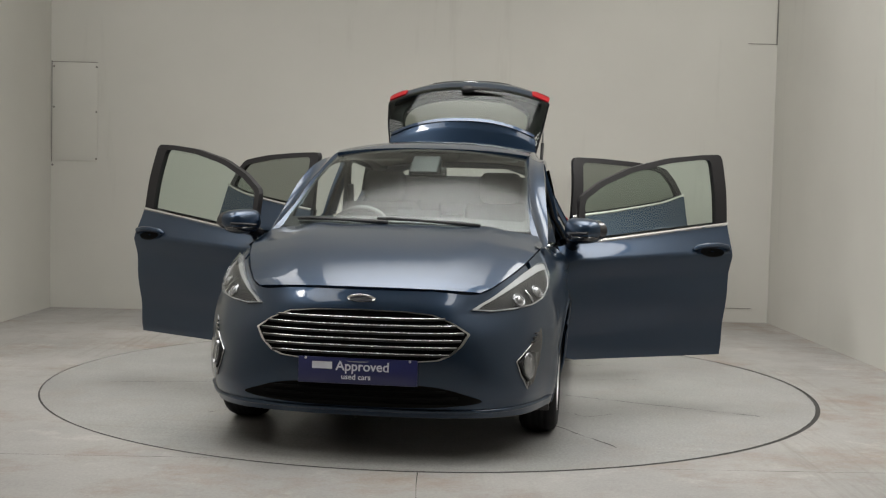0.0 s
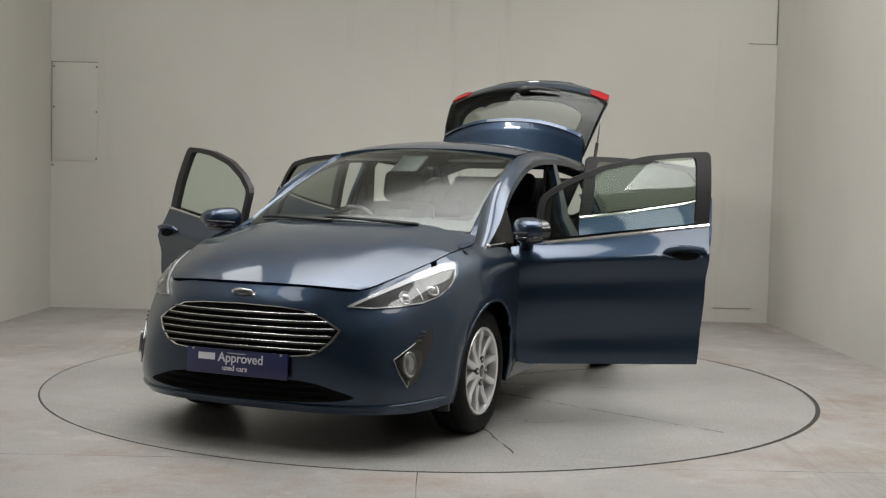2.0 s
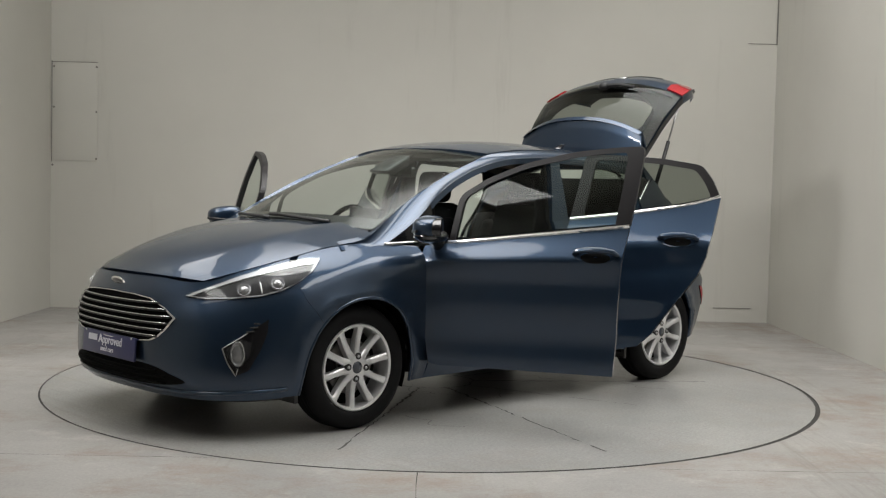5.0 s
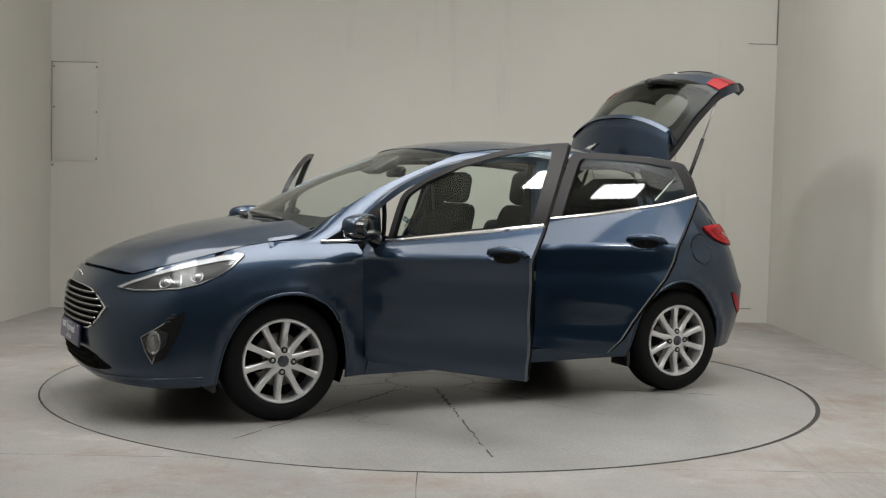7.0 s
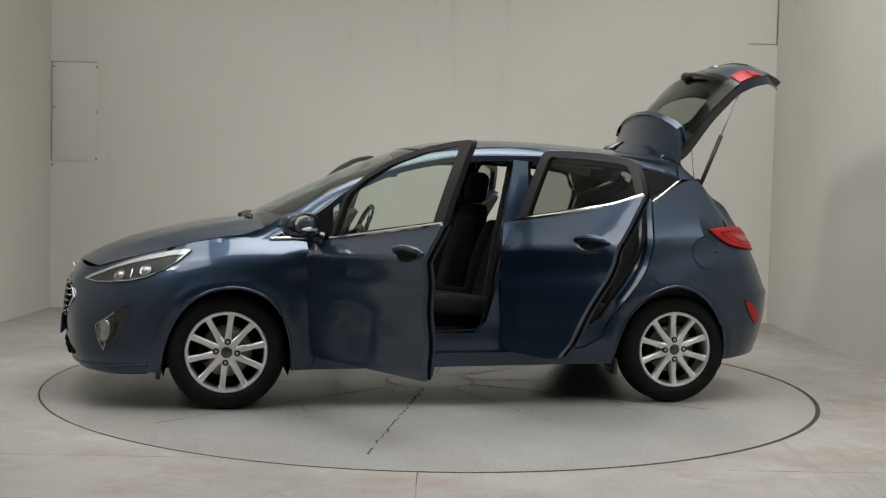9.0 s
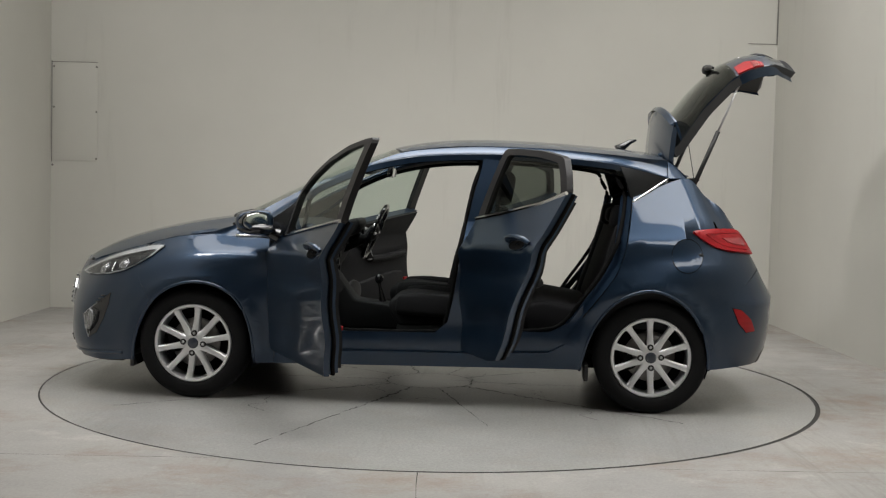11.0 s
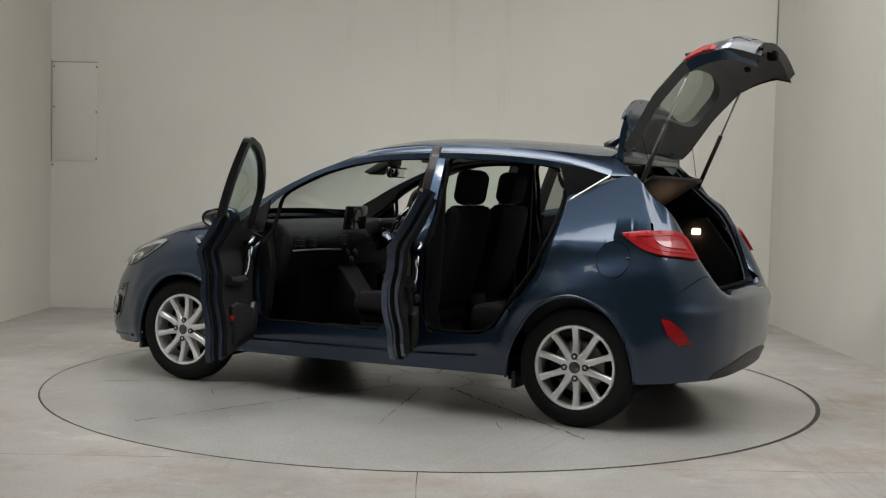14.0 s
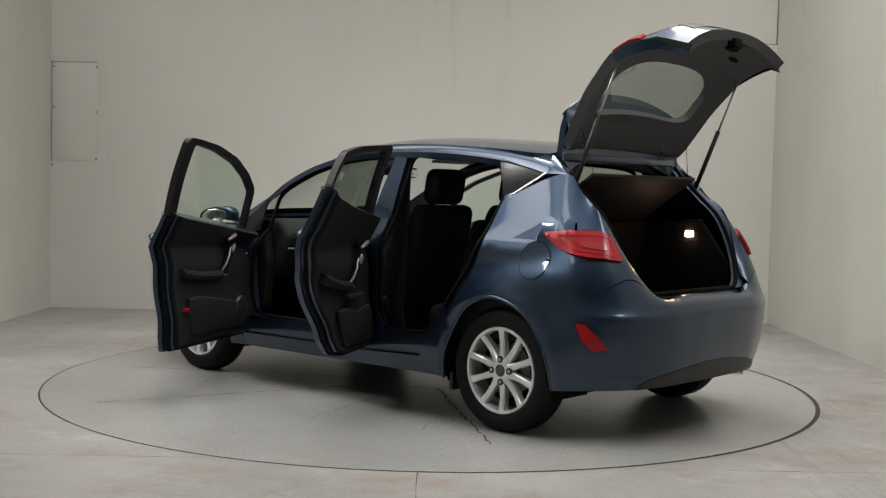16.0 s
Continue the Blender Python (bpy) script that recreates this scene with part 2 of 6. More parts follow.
def spline(pts, n=8, closed=False):
    """A smooth curve through pts (any dimension)."""
    p = np.array(pts, float)
    if closed:
        p = np.vstack([p[-1], p, p[0], p[1]])
    else:
        p = np.vstack([2 * p[0] - p[1], p, 2 * p[-1] - p[-2]])
    out = []
    for i in range(1, len(p) - 2):
        for k in range(n):
            t = k / n
            out.append(0.5 * (2 * p[i] + (p[i + 1] - p[i - 1]) * t + (2 * p[i - 1] - 5 * p[i] + 4 * p[i + 1] - p[i + 2]) * t ** 2
                              + (3 * p[i] - p[i - 1] - 3 * p[i + 1] + p[i + 2]) * t ** 3))
    if not closed:
        out.append(p[-2])
    return np.array(out)


def dense(poly, step):
    """The closed outline poly with points no further apart than step."""
    p = np.array(poly, float)
    out = []
    for a, b in zip(p, np.roll(p, -1, 0)):
        n = max(1, int(math.ceil(np.linalg.norm(b - a) / step)))
        out += [a + (b - a) * k / n for k in range(n)]
    return np.array(out)


def rounded(pts, k=.11, times=2):
    """The open outline pts with its inner corners cut round; its ends stay."""
    p = np.array(pts, float)
    for _ in range(times):
        q = [p[0]]
        for a, b in zip(p, p[1:]):
            q += [a + (b - a) * k, b + (a - b) * k]
        p = np.array(q + [p[-1]])
    return p


def resample(poly, n):
    p = np.vstack([poly, poly[:1]])
    d = np.concatenate([[0], np.cumsum(np.linalg.norm(np.diff(p, axis=0), axis=1))])
    u = np.linspace(0, d[-1], n, endpoint=False)
    return np.stack([np.interp(u, d, p[:, k]) for k in range(p.shape[1])], -1)


def surface_normals(fn, uv, flip):
    e = 1e-3
    du = fn(uv + [e, 0]) - fn(uv - [e, 0])
    dv = fn(uv + [0, e]) - fn(uv - [0, e])
    n = np.cross(du, dv)
    n /= np.linalg.norm(n, axis=1)[:, None] + 1e-12
    return n * (-1 if flip else 1)


def finish_panel(name, fn, uv, tris, rim, mat, parent, label, depth, back, flip, lift, m, inward, rim_mat=None):
    """Lays flat faces on the surface fn, lifted by lift, with a rim of that depth and, if wanted, a back."""
    nor = surface_normals(fn, uv, False)
    if ((fn(uv) - [0.1, 0, 0.6]) * nor).sum() < 0:
        nor = -nor
    if flip:
        nor = -nor
    pos = fn(uv) + nor * lift
    inn = np.array(inward, float) if inward is not None else None
    low = pos + (inn * depth if inn is not None else -nor * depth)
    V, N, F = list(pos), list(nor), []
    for f in tris:
        a, b, c = (pos[i] for i in f[:3])
        good = np.dot(np.cross(b - a, c - a), nor[f[0]]) >= 0
        F.append(tuple(f) if good else tuple(f[::-1]))
    if depth:
        for i, j in rim:
            a, b, c, d = pos[i], pos[j], low[j], low[i]
            nn = np.cross(b - a, d - a)
            nn /= np.linalg.norm(nn) + 1e-12
            k = len(V)
            V += [a, b, c, d]
            N += [nn] * 4
            F.append((k, k + 1, k + 2, k + 3))
        if back:
            k = len(V)
            V += list(low)
            N += list(-nor)
            F += [tuple(k + i for i in f[::-1]) for f in F[:len(tris)]]
    if m is not None:
        M = np.array(m)
        V = [M[:3, :3] @ v + M[:3, 3] for v in V]
        N = [M[:3, :3] @ n for n in N]
        if np.linalg.det(M[:3, :3]) < 0:
            F = [f[::-1] for f in F]
    return mesh_part(name, V, F, mat, parent, label, N)


def panel(name, fn, poly, mat, parent, label="", grid=(0.08, 0.08), depth=0.015, back=False, flip=False, lift=0.0, m=None, inward=None):
    """A piece of the surface fn inside the outline poly."""
    bm = bmesh.new()
    f = bm.faces.new([bm.verts.new((a, b, 0)) for a, b in poly])
    f.normal_update()
    bmesh.ops.triangulate(bm, faces=[f])
    p = np.array(poly)
    for ax in (0, 1):
        lo, hi = p[:, ax].min(), p[:, ax].max()
        no = Vector((1, 0, 0)) if ax == 0 else Vector((0, 1, 0))
        shift = 0.00731 * (1 + ax)
        k = math.floor((lo - shift) / grid[ax]) + 1
        while k * grid[ax] + shift < hi:
            bmesh.ops.bisect_plane(bm, geom=[*bm.verts, *bm.edges, *bm.faces], dist=1e-6, plane_co=no * (k * grid[ax] + shift), plane_no=no)
            k += 1
    bm.verts.index_update()
    uv = np.array([(v.co.x, v.co.y) for v in bm.verts])
    tris = [[v.index for v in g.verts] for g in bm.faces]
    rim = []
    for e in bm.edges:
        if len(e.link_faces) == 1:
            l = e.link_loops[0]
            rim.append((l.link_loop_next.vert.index, l.vert.index))
    bm.free()
    return finish_panel(name, fn, uv, tris, rim, mat, parent, label, depth, back, flip, lift, m, inward)


def ring(name, fn, outer, inner, mat, parent, label="", n=72, rows=2, depth=0.015, back=False, flip=False, lift=0.0, m=None, inward=None):
    """The part of the surface fn between two closed outlines that begin at like corners."""
    a, b = resample(np.array(outer, float), n), resample(np.array(inner, float), n)
    uv = np.vstack([a + (b - a) * k / rows for k in range(rows + 1)])
    tris = [[k * n + i, k * n + (i + 1) % n, (k + 1) * n + (i + 1) % n, (k + 1) * n + i] for k in range(rows) for i in range(n)]
    rim = [(i, (i + 1) % n) for i in range(n)] + [(rows * n + (i + 1) % n, rows * n + i) for i in range(n)]
    return finish_panel(name, fn, uv, tris, rim, mat, parent, label, depth, back, flip, lift, m, inward)


def ruled(name, ca, cb, mat, parent, label="", rows=4, bulge=0.0, m=None, flip=False, depth=0.0):
    """A band between two curves of the same length, bulging outwards."""
    a, b = np.array(ca, float), np.array(cb, float)
    n = len(a)

    def fn(uv):
        u = np.clip(uv[:, 0], -0.5, n - 0.5)
        i = np.clip(np.floor(u).astype(int), 0, n - 2)
        f = (u - i)[:, None]
        pa, pb = a[i] + (a[i + 1] - a[i]) * f, b[i] + (b[i + 1] - b[i]) * f
        v = uv[:, 1:2]
        out = np.cross(np.gradient(a, axis=0), b - a)
        out /= np.linalg.norm(out, axis=1)[:, None] + 1e-9
        o = out[i] + (out[i + 1] - out[i]) * f
        return pa + (pb - pa) * v + o * (bulge * 4 * v * (1 - v)) * (-1 if flip else 1)

    uv = np.array([(i, k / rows) for k in range(rows + 1) for i in range(n)], float)
    tris = [[k * n + i, k * n + i + 1, (k + 1) * n + i + 1, (k + 1) * n + i] for k in range(rows) for i in range(n - 1)]
    rim = [(i, i + 1) for i in range(n - 1)] + [(rows * n + i + 1, rows * n + i) for i in range(n - 1)]
    return finish_panel(name, fn, uv, tris, rim, mat, parent, label, depth, False, flip, 0, m, None)


def thing(name, label, category, group="", kind=""):
    return tagged(new(name), label, category, group, kind)


# ---------------------------------------------------------------- the studio
def wall_box(name, c, size, mat, label):
    bm = bmesh.new()
    box(bm, (0, 0, 0), size)
    me = bpy.data.meshes.new(name)
    bm.to_mesh(me)
    bm.free()
    me.materials.append(mat)
    ob = new(name, me)
    ob.location = c
    return tagged(ob, label, "wall", kind="structure")


DISC_R = 2.274


def build_studio():
    w, h = ROOM_R - ROOM_L, ROOM_H
    mx, my = (ROOM_L + ROOM_R) / 2, (ROOM_B + ROOM_F) / 2
    wall_box("wall_back", (mx, ROOM_B + 0.1, h / 2), (w + 0.4, 0.2, h), WALLPAINT, "scuffed off-white painted studio back wall")
    wall_box("wall_left", (ROOM_L - 0.1, my, h / 2), (0.2, ROOM_B - ROOM_F, h), WALLPAINT, "plain off-white painted side wall")
    wall_box("wall_right", (ROOM_R + 0.1, my, h / 2), (0.2, ROOM_B - ROOM_F, h), WALLPAINT, "bright off-white painted side wall")
    # Unseen end wall, added far back so that it bounces little light.
    wall_box("wall_front", (mx, ROOM_F - 0.1, h / 2), (w + 0.4, 0.2, h), WALLPAINT, "unseen off-white wall added behind the camera")
    c = wall_box("ceiling", (mx, my, h + 0.1), (w + 0.4, ROOM_B - ROOM_F + 0.4, 0.2), CEILPAINT, "plain white studio ceiling")
    c["category"] = "ceiling"
    # floor with a round opening for the turntable
    n = 128
    ring_pts = [(math.cos(k * 2 * math.pi / n), math.sin(k * 2 * math.pi / n)) for k in range(n)]
    r = DISC_R + 0.006
    V = [(r * a + .008, r * b, 0) for a, b in ring_pts] + [(r * a + .008, r * b, -0.06) for a, b in ring_pts]
    out = []
    for a, b in ring_pts:
        k = 1 / max(abs(a) / 3.45, abs(b) / 3.45)
        x, y = a * k, b * k
        out.append((ROOM_L - 0.01 if x < -3.449 else ROOM_R + 0.01 if x > 3.449 else max(ROOM_L, min(ROOM_R, x)), ROOM_B + 0.01 if y > 3.449 else -3.45 if y < -3.449 else y, 0))
    V += out
    F = [(k, n + k, n + (k + 1) % n, (k + 1) % n) for k in range(n)]
    F += [(k, (k + 1) % n, 2 * n + (k + 1) % n, 2 * n + k) for k in range(n)]
    k = len(V)
    V += [(ROOM_L - 0.01, ROOM_F, 0), (ROOM_R + 0.01, ROOM_F, 0), (ROOM_R + 0.01, -3.45, 0), (ROOM_L - 0.01, -3.45, 0)]
    F += [(k, k + 1, k + 2, k + 3)]
    fl = mesh_part("floor", V, F, FLOORMAT, None, smooth=False)
    tagged(fl, "worn grey painted concrete studio floor", "floor", kind="structure")
    # the pit below the joint
    bm = bmesh.new()
    lathe(bm, [(DISC_R - 0.010, -0.0025), (DISC_R + 0.030, -0.0025)], 96, Matrix.Rotation(radians(90), 4, "X"))
    pit = part("trim", bm, JOINT, None)
    tagged(pit, "dark filled joint round the turntable", "joint", kind="structure")
    # softboxes out of view; the first two house the added fill strips
    for place, turn, bw, bl, _, _ in UNSEEN_SOFTBOXES:
        p = thing("unseen_softbox", "unseen white diffused studio light, switched on", "studio light", "softboxes")
        p.matrix_basis = pose(*place, 0, *turn)
        for sx in (-1, 1):
            bm = bmesh.new()
            box(bm, (sx * (bw / 2 + 0.02), 0, 0.02), (0.04, bl + 0.08, 0.06), 0.006)
            part("frame", bm, SATIN, p)
            bm = bmesh.new()
            box(bm, (0, sx * (bl / 2 + 0.02), 0.02), (bw, 0.04, 0.06), 0.006)
            part("frame", bm, SATIN, p)
        bm = bmesh.new()
        box(bm, (0, 0, 0.02), (bw, bl, 0.02))
        part("diffuser", bm, PANELGLOW, p)
    # joints and marks in the floor and on the back wall
    for name, pts, wd in (("joint", [(-0.04, -2.29, 0), (-0.045, -3.6, 0), (-0.05, -6.0, 0)], .005), ("joint", [(-3.5, -2.12, 0), (-1.7, -2.11, 0), (-0.93, -2.10, 0)], .004), ("joint", [(1.0, -2.14, 0), (2.0, -2.13, 0), (3.1, -2.12, 0)], .004)):
        bm = bmesh.new()
        flat_strip(bm, pts, wd, .0015, 7)
        tagged(part("floor_joint", bm, CRACK, None), "thin dirty joint in the floor", "joint", kind="structure")
    for x0, x1, z, hh in ((2.86, 3.125, 2.575, .006), (2.62, 2.98, .13, .005)):
        bm = bmesh.new()
        box(bm, ((x0 + x1) / 2, ROOM_B - .002, z), (x1 - x0, .005, hh))
        tagged(part("wall_joint", bm, PENCIL, None), "thin joint line in the wall boarding", "joint", kind="structure")
    bm = bmesh.new()
    box(bm, (ROOM_R - .006, ROOM_B - .006, 2.86), (.010, .010, .58))
    tagged(part("corner_gap", bm, PENCIL, None), "dark open joint in the wall corner", "joint", kind="structure")
    # access hatch in the back wall: its joint shows as thin dark lines
    hatch = thing("access_hatch", "flush painted access hatch with screwed corners", "hatch", kind="structure")
    hatch.location = (-3.312, ROOM_B, 1.808)
    bm = bmesh.new()
    box(bm, (0, -0.002, 0), (0.42, 0.006, 0.90), 0.001)
    part("cover", bm, WALLPAINT, hatch)
    bm = bmesh.new()
    box(bm, (-0.207, -0.004, 0.0), (0.006, 0.008, 0.92))
    part("joint", bm, PENCIL, hatch)
    bm = bmesh.new()
    box(bm, (0.0, -0.004, 0.452), (0.42, 0.008, 0.004))
    part("joint", bm, PENCIL, hatch)
    for sx, sz in ((-0.19, 0.41), (0.20, 0.41), (0.20, 0.0), (-0.19, 0.04), (0.20, -0.43), (-0.20, -0.49)):
        bm = bmesh.new()
        lathe(bm, [(0.0, -0.007), (0.008, -0.007), (0.010, -0.004)], 12, Matrix.Translation((sx, 0, sz)))
        part("screw", bm, PENCIL, hatch)


def flat_strip(bm, pts, width, z, seed, n=10, gaps=0.0):
    """A thin uneven dark line along pts, lying flat."""
    rnd = random.Random(seed)
    p = spline([(x, y) for x, y, *_ in pts], n)
    prev = None
    for i, q in enumerate(p):
        t = p[min(i + 1, len(p) - 1)] - p[max(i - 1, 0)]
        t = t / (np.linalg.norm(t) + 1e-9)
        nrm = np.array([-t[1], t[0]])
        q = q + nrm * rnd.uniform(-1, 1) * width * .7
        w = width * (rnd.uniform(.35, 1.2) if rnd.random() > gaps else .06)
        a, b = bm.verts.new((*(q + nrm * w / 2), z)), bm.verts.new((*(q - nrm * w / 2), z))
        if prev:
            bm.faces.new((prev[0], prev[1], b, a))
        prev = (a, b)


def build_turntable():
    t = thing("turntable", "round grey painted concrete turntable of ten cracked segments", "turntable")
    # ten cast segments round a middle disc
    n = 12
    for k in range(10):
        a0 = radians(-1 + 36 * k)
        rows = []
        for r in (.25, .8, 1.3, 1.8, DISC_R - .012):
            rows.append([(r * math.cos(a0 + radians(36) * i / n), r * math.sin(a0 + radians(36) * i / n), 0) for i in range(n + 1)])
        V = [v for r in rows for v in r]
        F = [(r * (n + 1) + i, (r + 1) * (n + 1) + i, (r + 1) * (n + 1) + i + 1, r * (n + 1) + i + 1) for r in range(4) for i in range(n)]
        mesh_part("segment", V, F, DISCMAT, t, smooth=False)
    V = [(0, 0, 0)] + [(.25 * math.cos(radians(3 * i)), .25 * math.sin(radians(3 * i)), 0) for i in range(120)]
    mesh_part("middle_disc", V, [(0, i + 1, (i + 1) % 120 + 1) for i in range(120)], DISCMAT, t, smooth=False)
    # dark edge round the segments, down into the gap
    bm = bmesh.new()
    lathe(bm, [(DISC_R - 0.012, 0.0), (DISC_R - 0.010, -0.004), (DISC_R - 0.010, -0.05)], 120, Matrix.Rotation(radians(90), 4, "X"))
    part("edge", bm, JOINT, t, "dark rim of the turntable")
    # dirty joints, open near the middle and broken further out
    for k, (wd, far, gap) in enumerate([(.009, 1.2, .2), (.013, 1.95, .15), (.014, 2.0, .30), (.008, 1.35, .35), (.017, 1.75, .12), (.009, 1.5, .2), (.011, 1.9, .2), (.008, 1.4, .3), (.012, 1.9, .2), (.009, 1.6, .25)]):
        a = radians(-1 + 36 * k)
        bm = bmesh.new()
        flat_strip(bm, [(r * math.cos(a), r * math.sin(a)) for r in (.27, .5, .8)], wd * 1.2, .0015, k, 12, .04)
        flat_strip(bm, [(r * math.cos(a), r * math.sin(a)) for r in (.8, 1.2, far)], wd * .8, .0015, k + 20, 16, gap)
        part("crack", bm, CRACK, t, "dark dirt in a joint")
    bm = bmesh.new()
    flat_strip(bm, [(.26 * math.cos(radians(a)) * random.uniform(.95, 1.06), .26 * math.sin(radians(a)) * random.uniform(.95, 1.06)) for a in range(0, 361, 18)], .010, .0015, 99, 6, .06)
    part("crack", bm, CRACK, t, "dark dirt in a joint")
    rnd = random.Random(5)
    for k in range(9):
        x, y = rnd.uniform(-.9, .9), rnd.uniform(-.9, .9)
        a = rnd.uniform(0, 6.28)
        bm = bmesh.new()
        flat_strip(bm, [(x + i * .1 * math.cos(a + rnd.uniform(-.5, .5)), y + i * .1 * math.sin(a + rnd.uniform(-.5, .5))) for i in range(5)], .005, .0016, k + 50, 6, .08)
        part("crack", bm, CRACK, t)
    return t


# ---------------------------------------------------------------- the car's surfaces
# Feature lines of the body's left half, from the middle of the nose round to the middle of the tail.
# Stations: nose, 0.3 m out, grille end, corner, wing corner, arch front, front axle, arch rear, door, door, pillar, door, arch, rear axle, arch rear, lamp, corner, 0.42 m, 0.2 m, middle.
UNDERLINE = [(2.055, 0, .185), (2.04, .30, .185), (1.975, .54, .185), (1.85, .69, .185), (1.70, .765, .19), (1.585, .80, .20), (1.25, .82, .20), (.92, .81, .20), (.60, .80, .205), (.20, .80, .21),
             (-.20, .80, .215), (-.60, .80, .22), (-.93, .81, .22), (-1.25, .82, .23), (-1.55, .80, .245), (-1.70, .74, .255), (-1.83, .60, .26), (-1.90, .41, .265), (-1.925, .20, .27), (-1.93, 0, .27)]
LOWLINE = [(2.105, 0, .27), (2.09, .30, .27), (2.025, .54, .27), (1.895, .695, .28), (1.715, .785, .29), (1.585, .825, .30), (1.25, .85, .32), (.92, .845, .32), (.60, .828, .32), (.20, .826, .32),
           (-.20, .826, .325), (-.60, .83, .33), (-.93, .848, .33), (-1.25, .858, .34), (-1.55, .828, .35), (-1.72, .765, .36), (-1.86, .62, .365), (-1.935, .42, .37), (-1.96, .20, .375), (-1.965, 0, .375)]
BUMPLINE = [(2.125, 0, .41), (2.105, .30, .41), (2.035, .53, .41), (1.905, .675, .425), (1.71, .787, .44), (1.57, .832, .45), (1.25, .866, .48), (.92, .855, .48), (.60, .838, .48), (.20, .836, .48),
            (-.20, .836, .485), (-.60, .842, .49), (-.95, .860, .49), (-1.25, .872, .50), (-1.56, .838, .50), (-1.755, .772, .51), (-1.885, .63, .515), (-1.95, .42, .52), (-1.972, .20, .52), (-1.977, 0, .52)]
WIDELINE = [(2.118, 0, .55), (2.098, .30, .55), (2.025, .50, .545), (1.865, .68, .55), (1.68, .785, .565), (1.54, .832, .60), (1.25, .866, .64), (.92, .857, .65), (.60, .849, .65), (.20, .849, .65),
            (-.20, .849, .655), (-.60, .852, .66), (-.95, .862, .66), (-1.25, .868, .665), (-1.55, .828, .665), (-1.74, .762, .66), (-1.872, .625, .655), (-1.935, .42, .65), (-1.955, .20, .65), (-1.96, 0, .65)]
CREASE = [(2.103, 0, .655), (2.075, .29, .655), (1.99, .47, .648), (1.80, .665, .675), (1.62, .762, .705), (1.47, .792, .755), (1.24, .832, .785), (.94, .845, .80), (.60, .852, .81), (.20, .853, .825),
          (-.20, .852, .84), (-.60, .848, .858), (-.96, .838, .868), (-1.27, .812, .872), (-1.52, .788, .872), (-1.67, .742, .872), (-1.795, .615, .850), (-1.885, .42, .690), (-1.905, .20, .690), (-1.91, 0, .690)]
TOPLINE = [(2.06, 0, .737), (2.025, .30, .735), (1.93, .495, .722), (1.73, .61, .785), (1.54, .675, .838), (1.385, .712, .878), (1.20, .738, .900), (1.0, .755, .893), (.60, .792, .908), (.20, .787, .958),
           (-.20, .777, 1.008), (-.60, .757, 1.058), (-.97, .722, 1.118), (-1.24, .650, 1.204), (-1.44, .578, 1.268), (-1.54, .586, 1.175), (-1.665, .588, 1.06), (-1.845, .43, .694), (-1.865, .20, .694), (-1.87, 0, .694)]
NET = np.array([UNDERLINE, LOWLINE, BUMPLINE, WIDELINE, CREASE, TOPLINE], float).transpose(1, 0, 2)
LAST = len(NET) - 1
NET_FULL = np.concatenate([(NET * [1, -1, 1])[3:0:-1], NET, (NET * [1, -1, 1])[-2:-5:-1]], 0)


CREASE_U = np.arange(len(CREASE), dtype=float)
CREASE_Z = np.array([p[2] for p in CREASE]) + np.interp(CREASE_U, [7, 8, 11, 12, 13, 14, 15, 16], [0, .012, .012, .025, .065, .105, .125, .13])


def cubic(p, t):
    return 0.5 * (2 * p[1] + (p[2] - p[0]) * t + (2 * p[0] - 5 * p[1] + 4 * p[2] - p[3]) * t ** 2 + (3 * p[1] - p[0] - 3 * p[2] + p[3]) * t ** 3)


def shell(uv):
    """The lower body's surface: u counts the stations, v the feature lines; u below 0 goes on round the nose."""
    u, v = uv[:, 0], uv[:, 1]
    sign = np.where(u < 0, -1.0, 1.0)
    u = np.abs(u)
    i = np.clip(np.floor(u).astype(int), 0, LAST)
    tu = (u - i)[:, None]
    j = np.clip(np.floor(v).astype(int), 0, 4)
    tv = (v - j)[:, None]
    rows = []
    for dj in (-1, 0, 1, 2):
        jj = np.clip(j + dj, 0, 5)
        rows.append(cubic([NET_FULL[np.clip(i + 3 + d, 0, len(NET_FULL) - 1), jj] for d in (-1, 0, 1, 2)], tu))
    rows[0] = np.where((j == 0)[:, None], 2 * rows[1] - rows[2], rows[0])
    rows[3] = np.where((j == 4)[:, None], 2 * rows[2] - rows[1], rows[3])
    p = cubic(rows, tv)
    # pressed crease along the doors, and the hollow under it
    d = p[:, 2] - np.interp(u, CREASE_U, CREASE_Z)
    fade = np.clip((u - 6.6) / 1.6, 0, 1) * np.clip((15.4 - u) / 1.5, 0, 1)
    p[:, 1] += fade * (0.020 * np.exp(-np.abs(d) / 0.045) - 0.012 * np.exp(-((d + 0.11) / 0.06) ** 2) - 0.012 * np.exp(-((d + 0.40) / 0.09) ** 2))
    # rolled flares round the wheels
    flank = np.clip((p[:, 1] - 0.70) / 0.08, 0, 1)
    for wx, wz in ((1.247, 0.30), (-1.215, 0.31)):
        r = np.hypot(p[:, 0] - wx, p[:, 2] - wz)
        p[:, 1] += flank * 0.010 * np.exp(-((r - 0.365) / 0.035) ** 2)
    # ledge of the rear bumper
    ledge = np.clip((u - 14.1) / 1.2, 0, 1) * np.exp(-np.abs(p[:, 2] - 0.615) / 0.035)
    p[:, 0] -= 0.014 * ledge
    p[:, 1] += 0.008 * ledge * np.clip((17.5 - u) / 2, 0, 1)
    p[:, 1] *= sign
    return p


GU, GV = np.meshgrid(np.linspace(0, LAST, 229), np.linspace(0, 5, 51), indexing="ij")
GUV = np.stack([GU.ravel(), GV.ravel()], -1)
GP = shell(GUV)


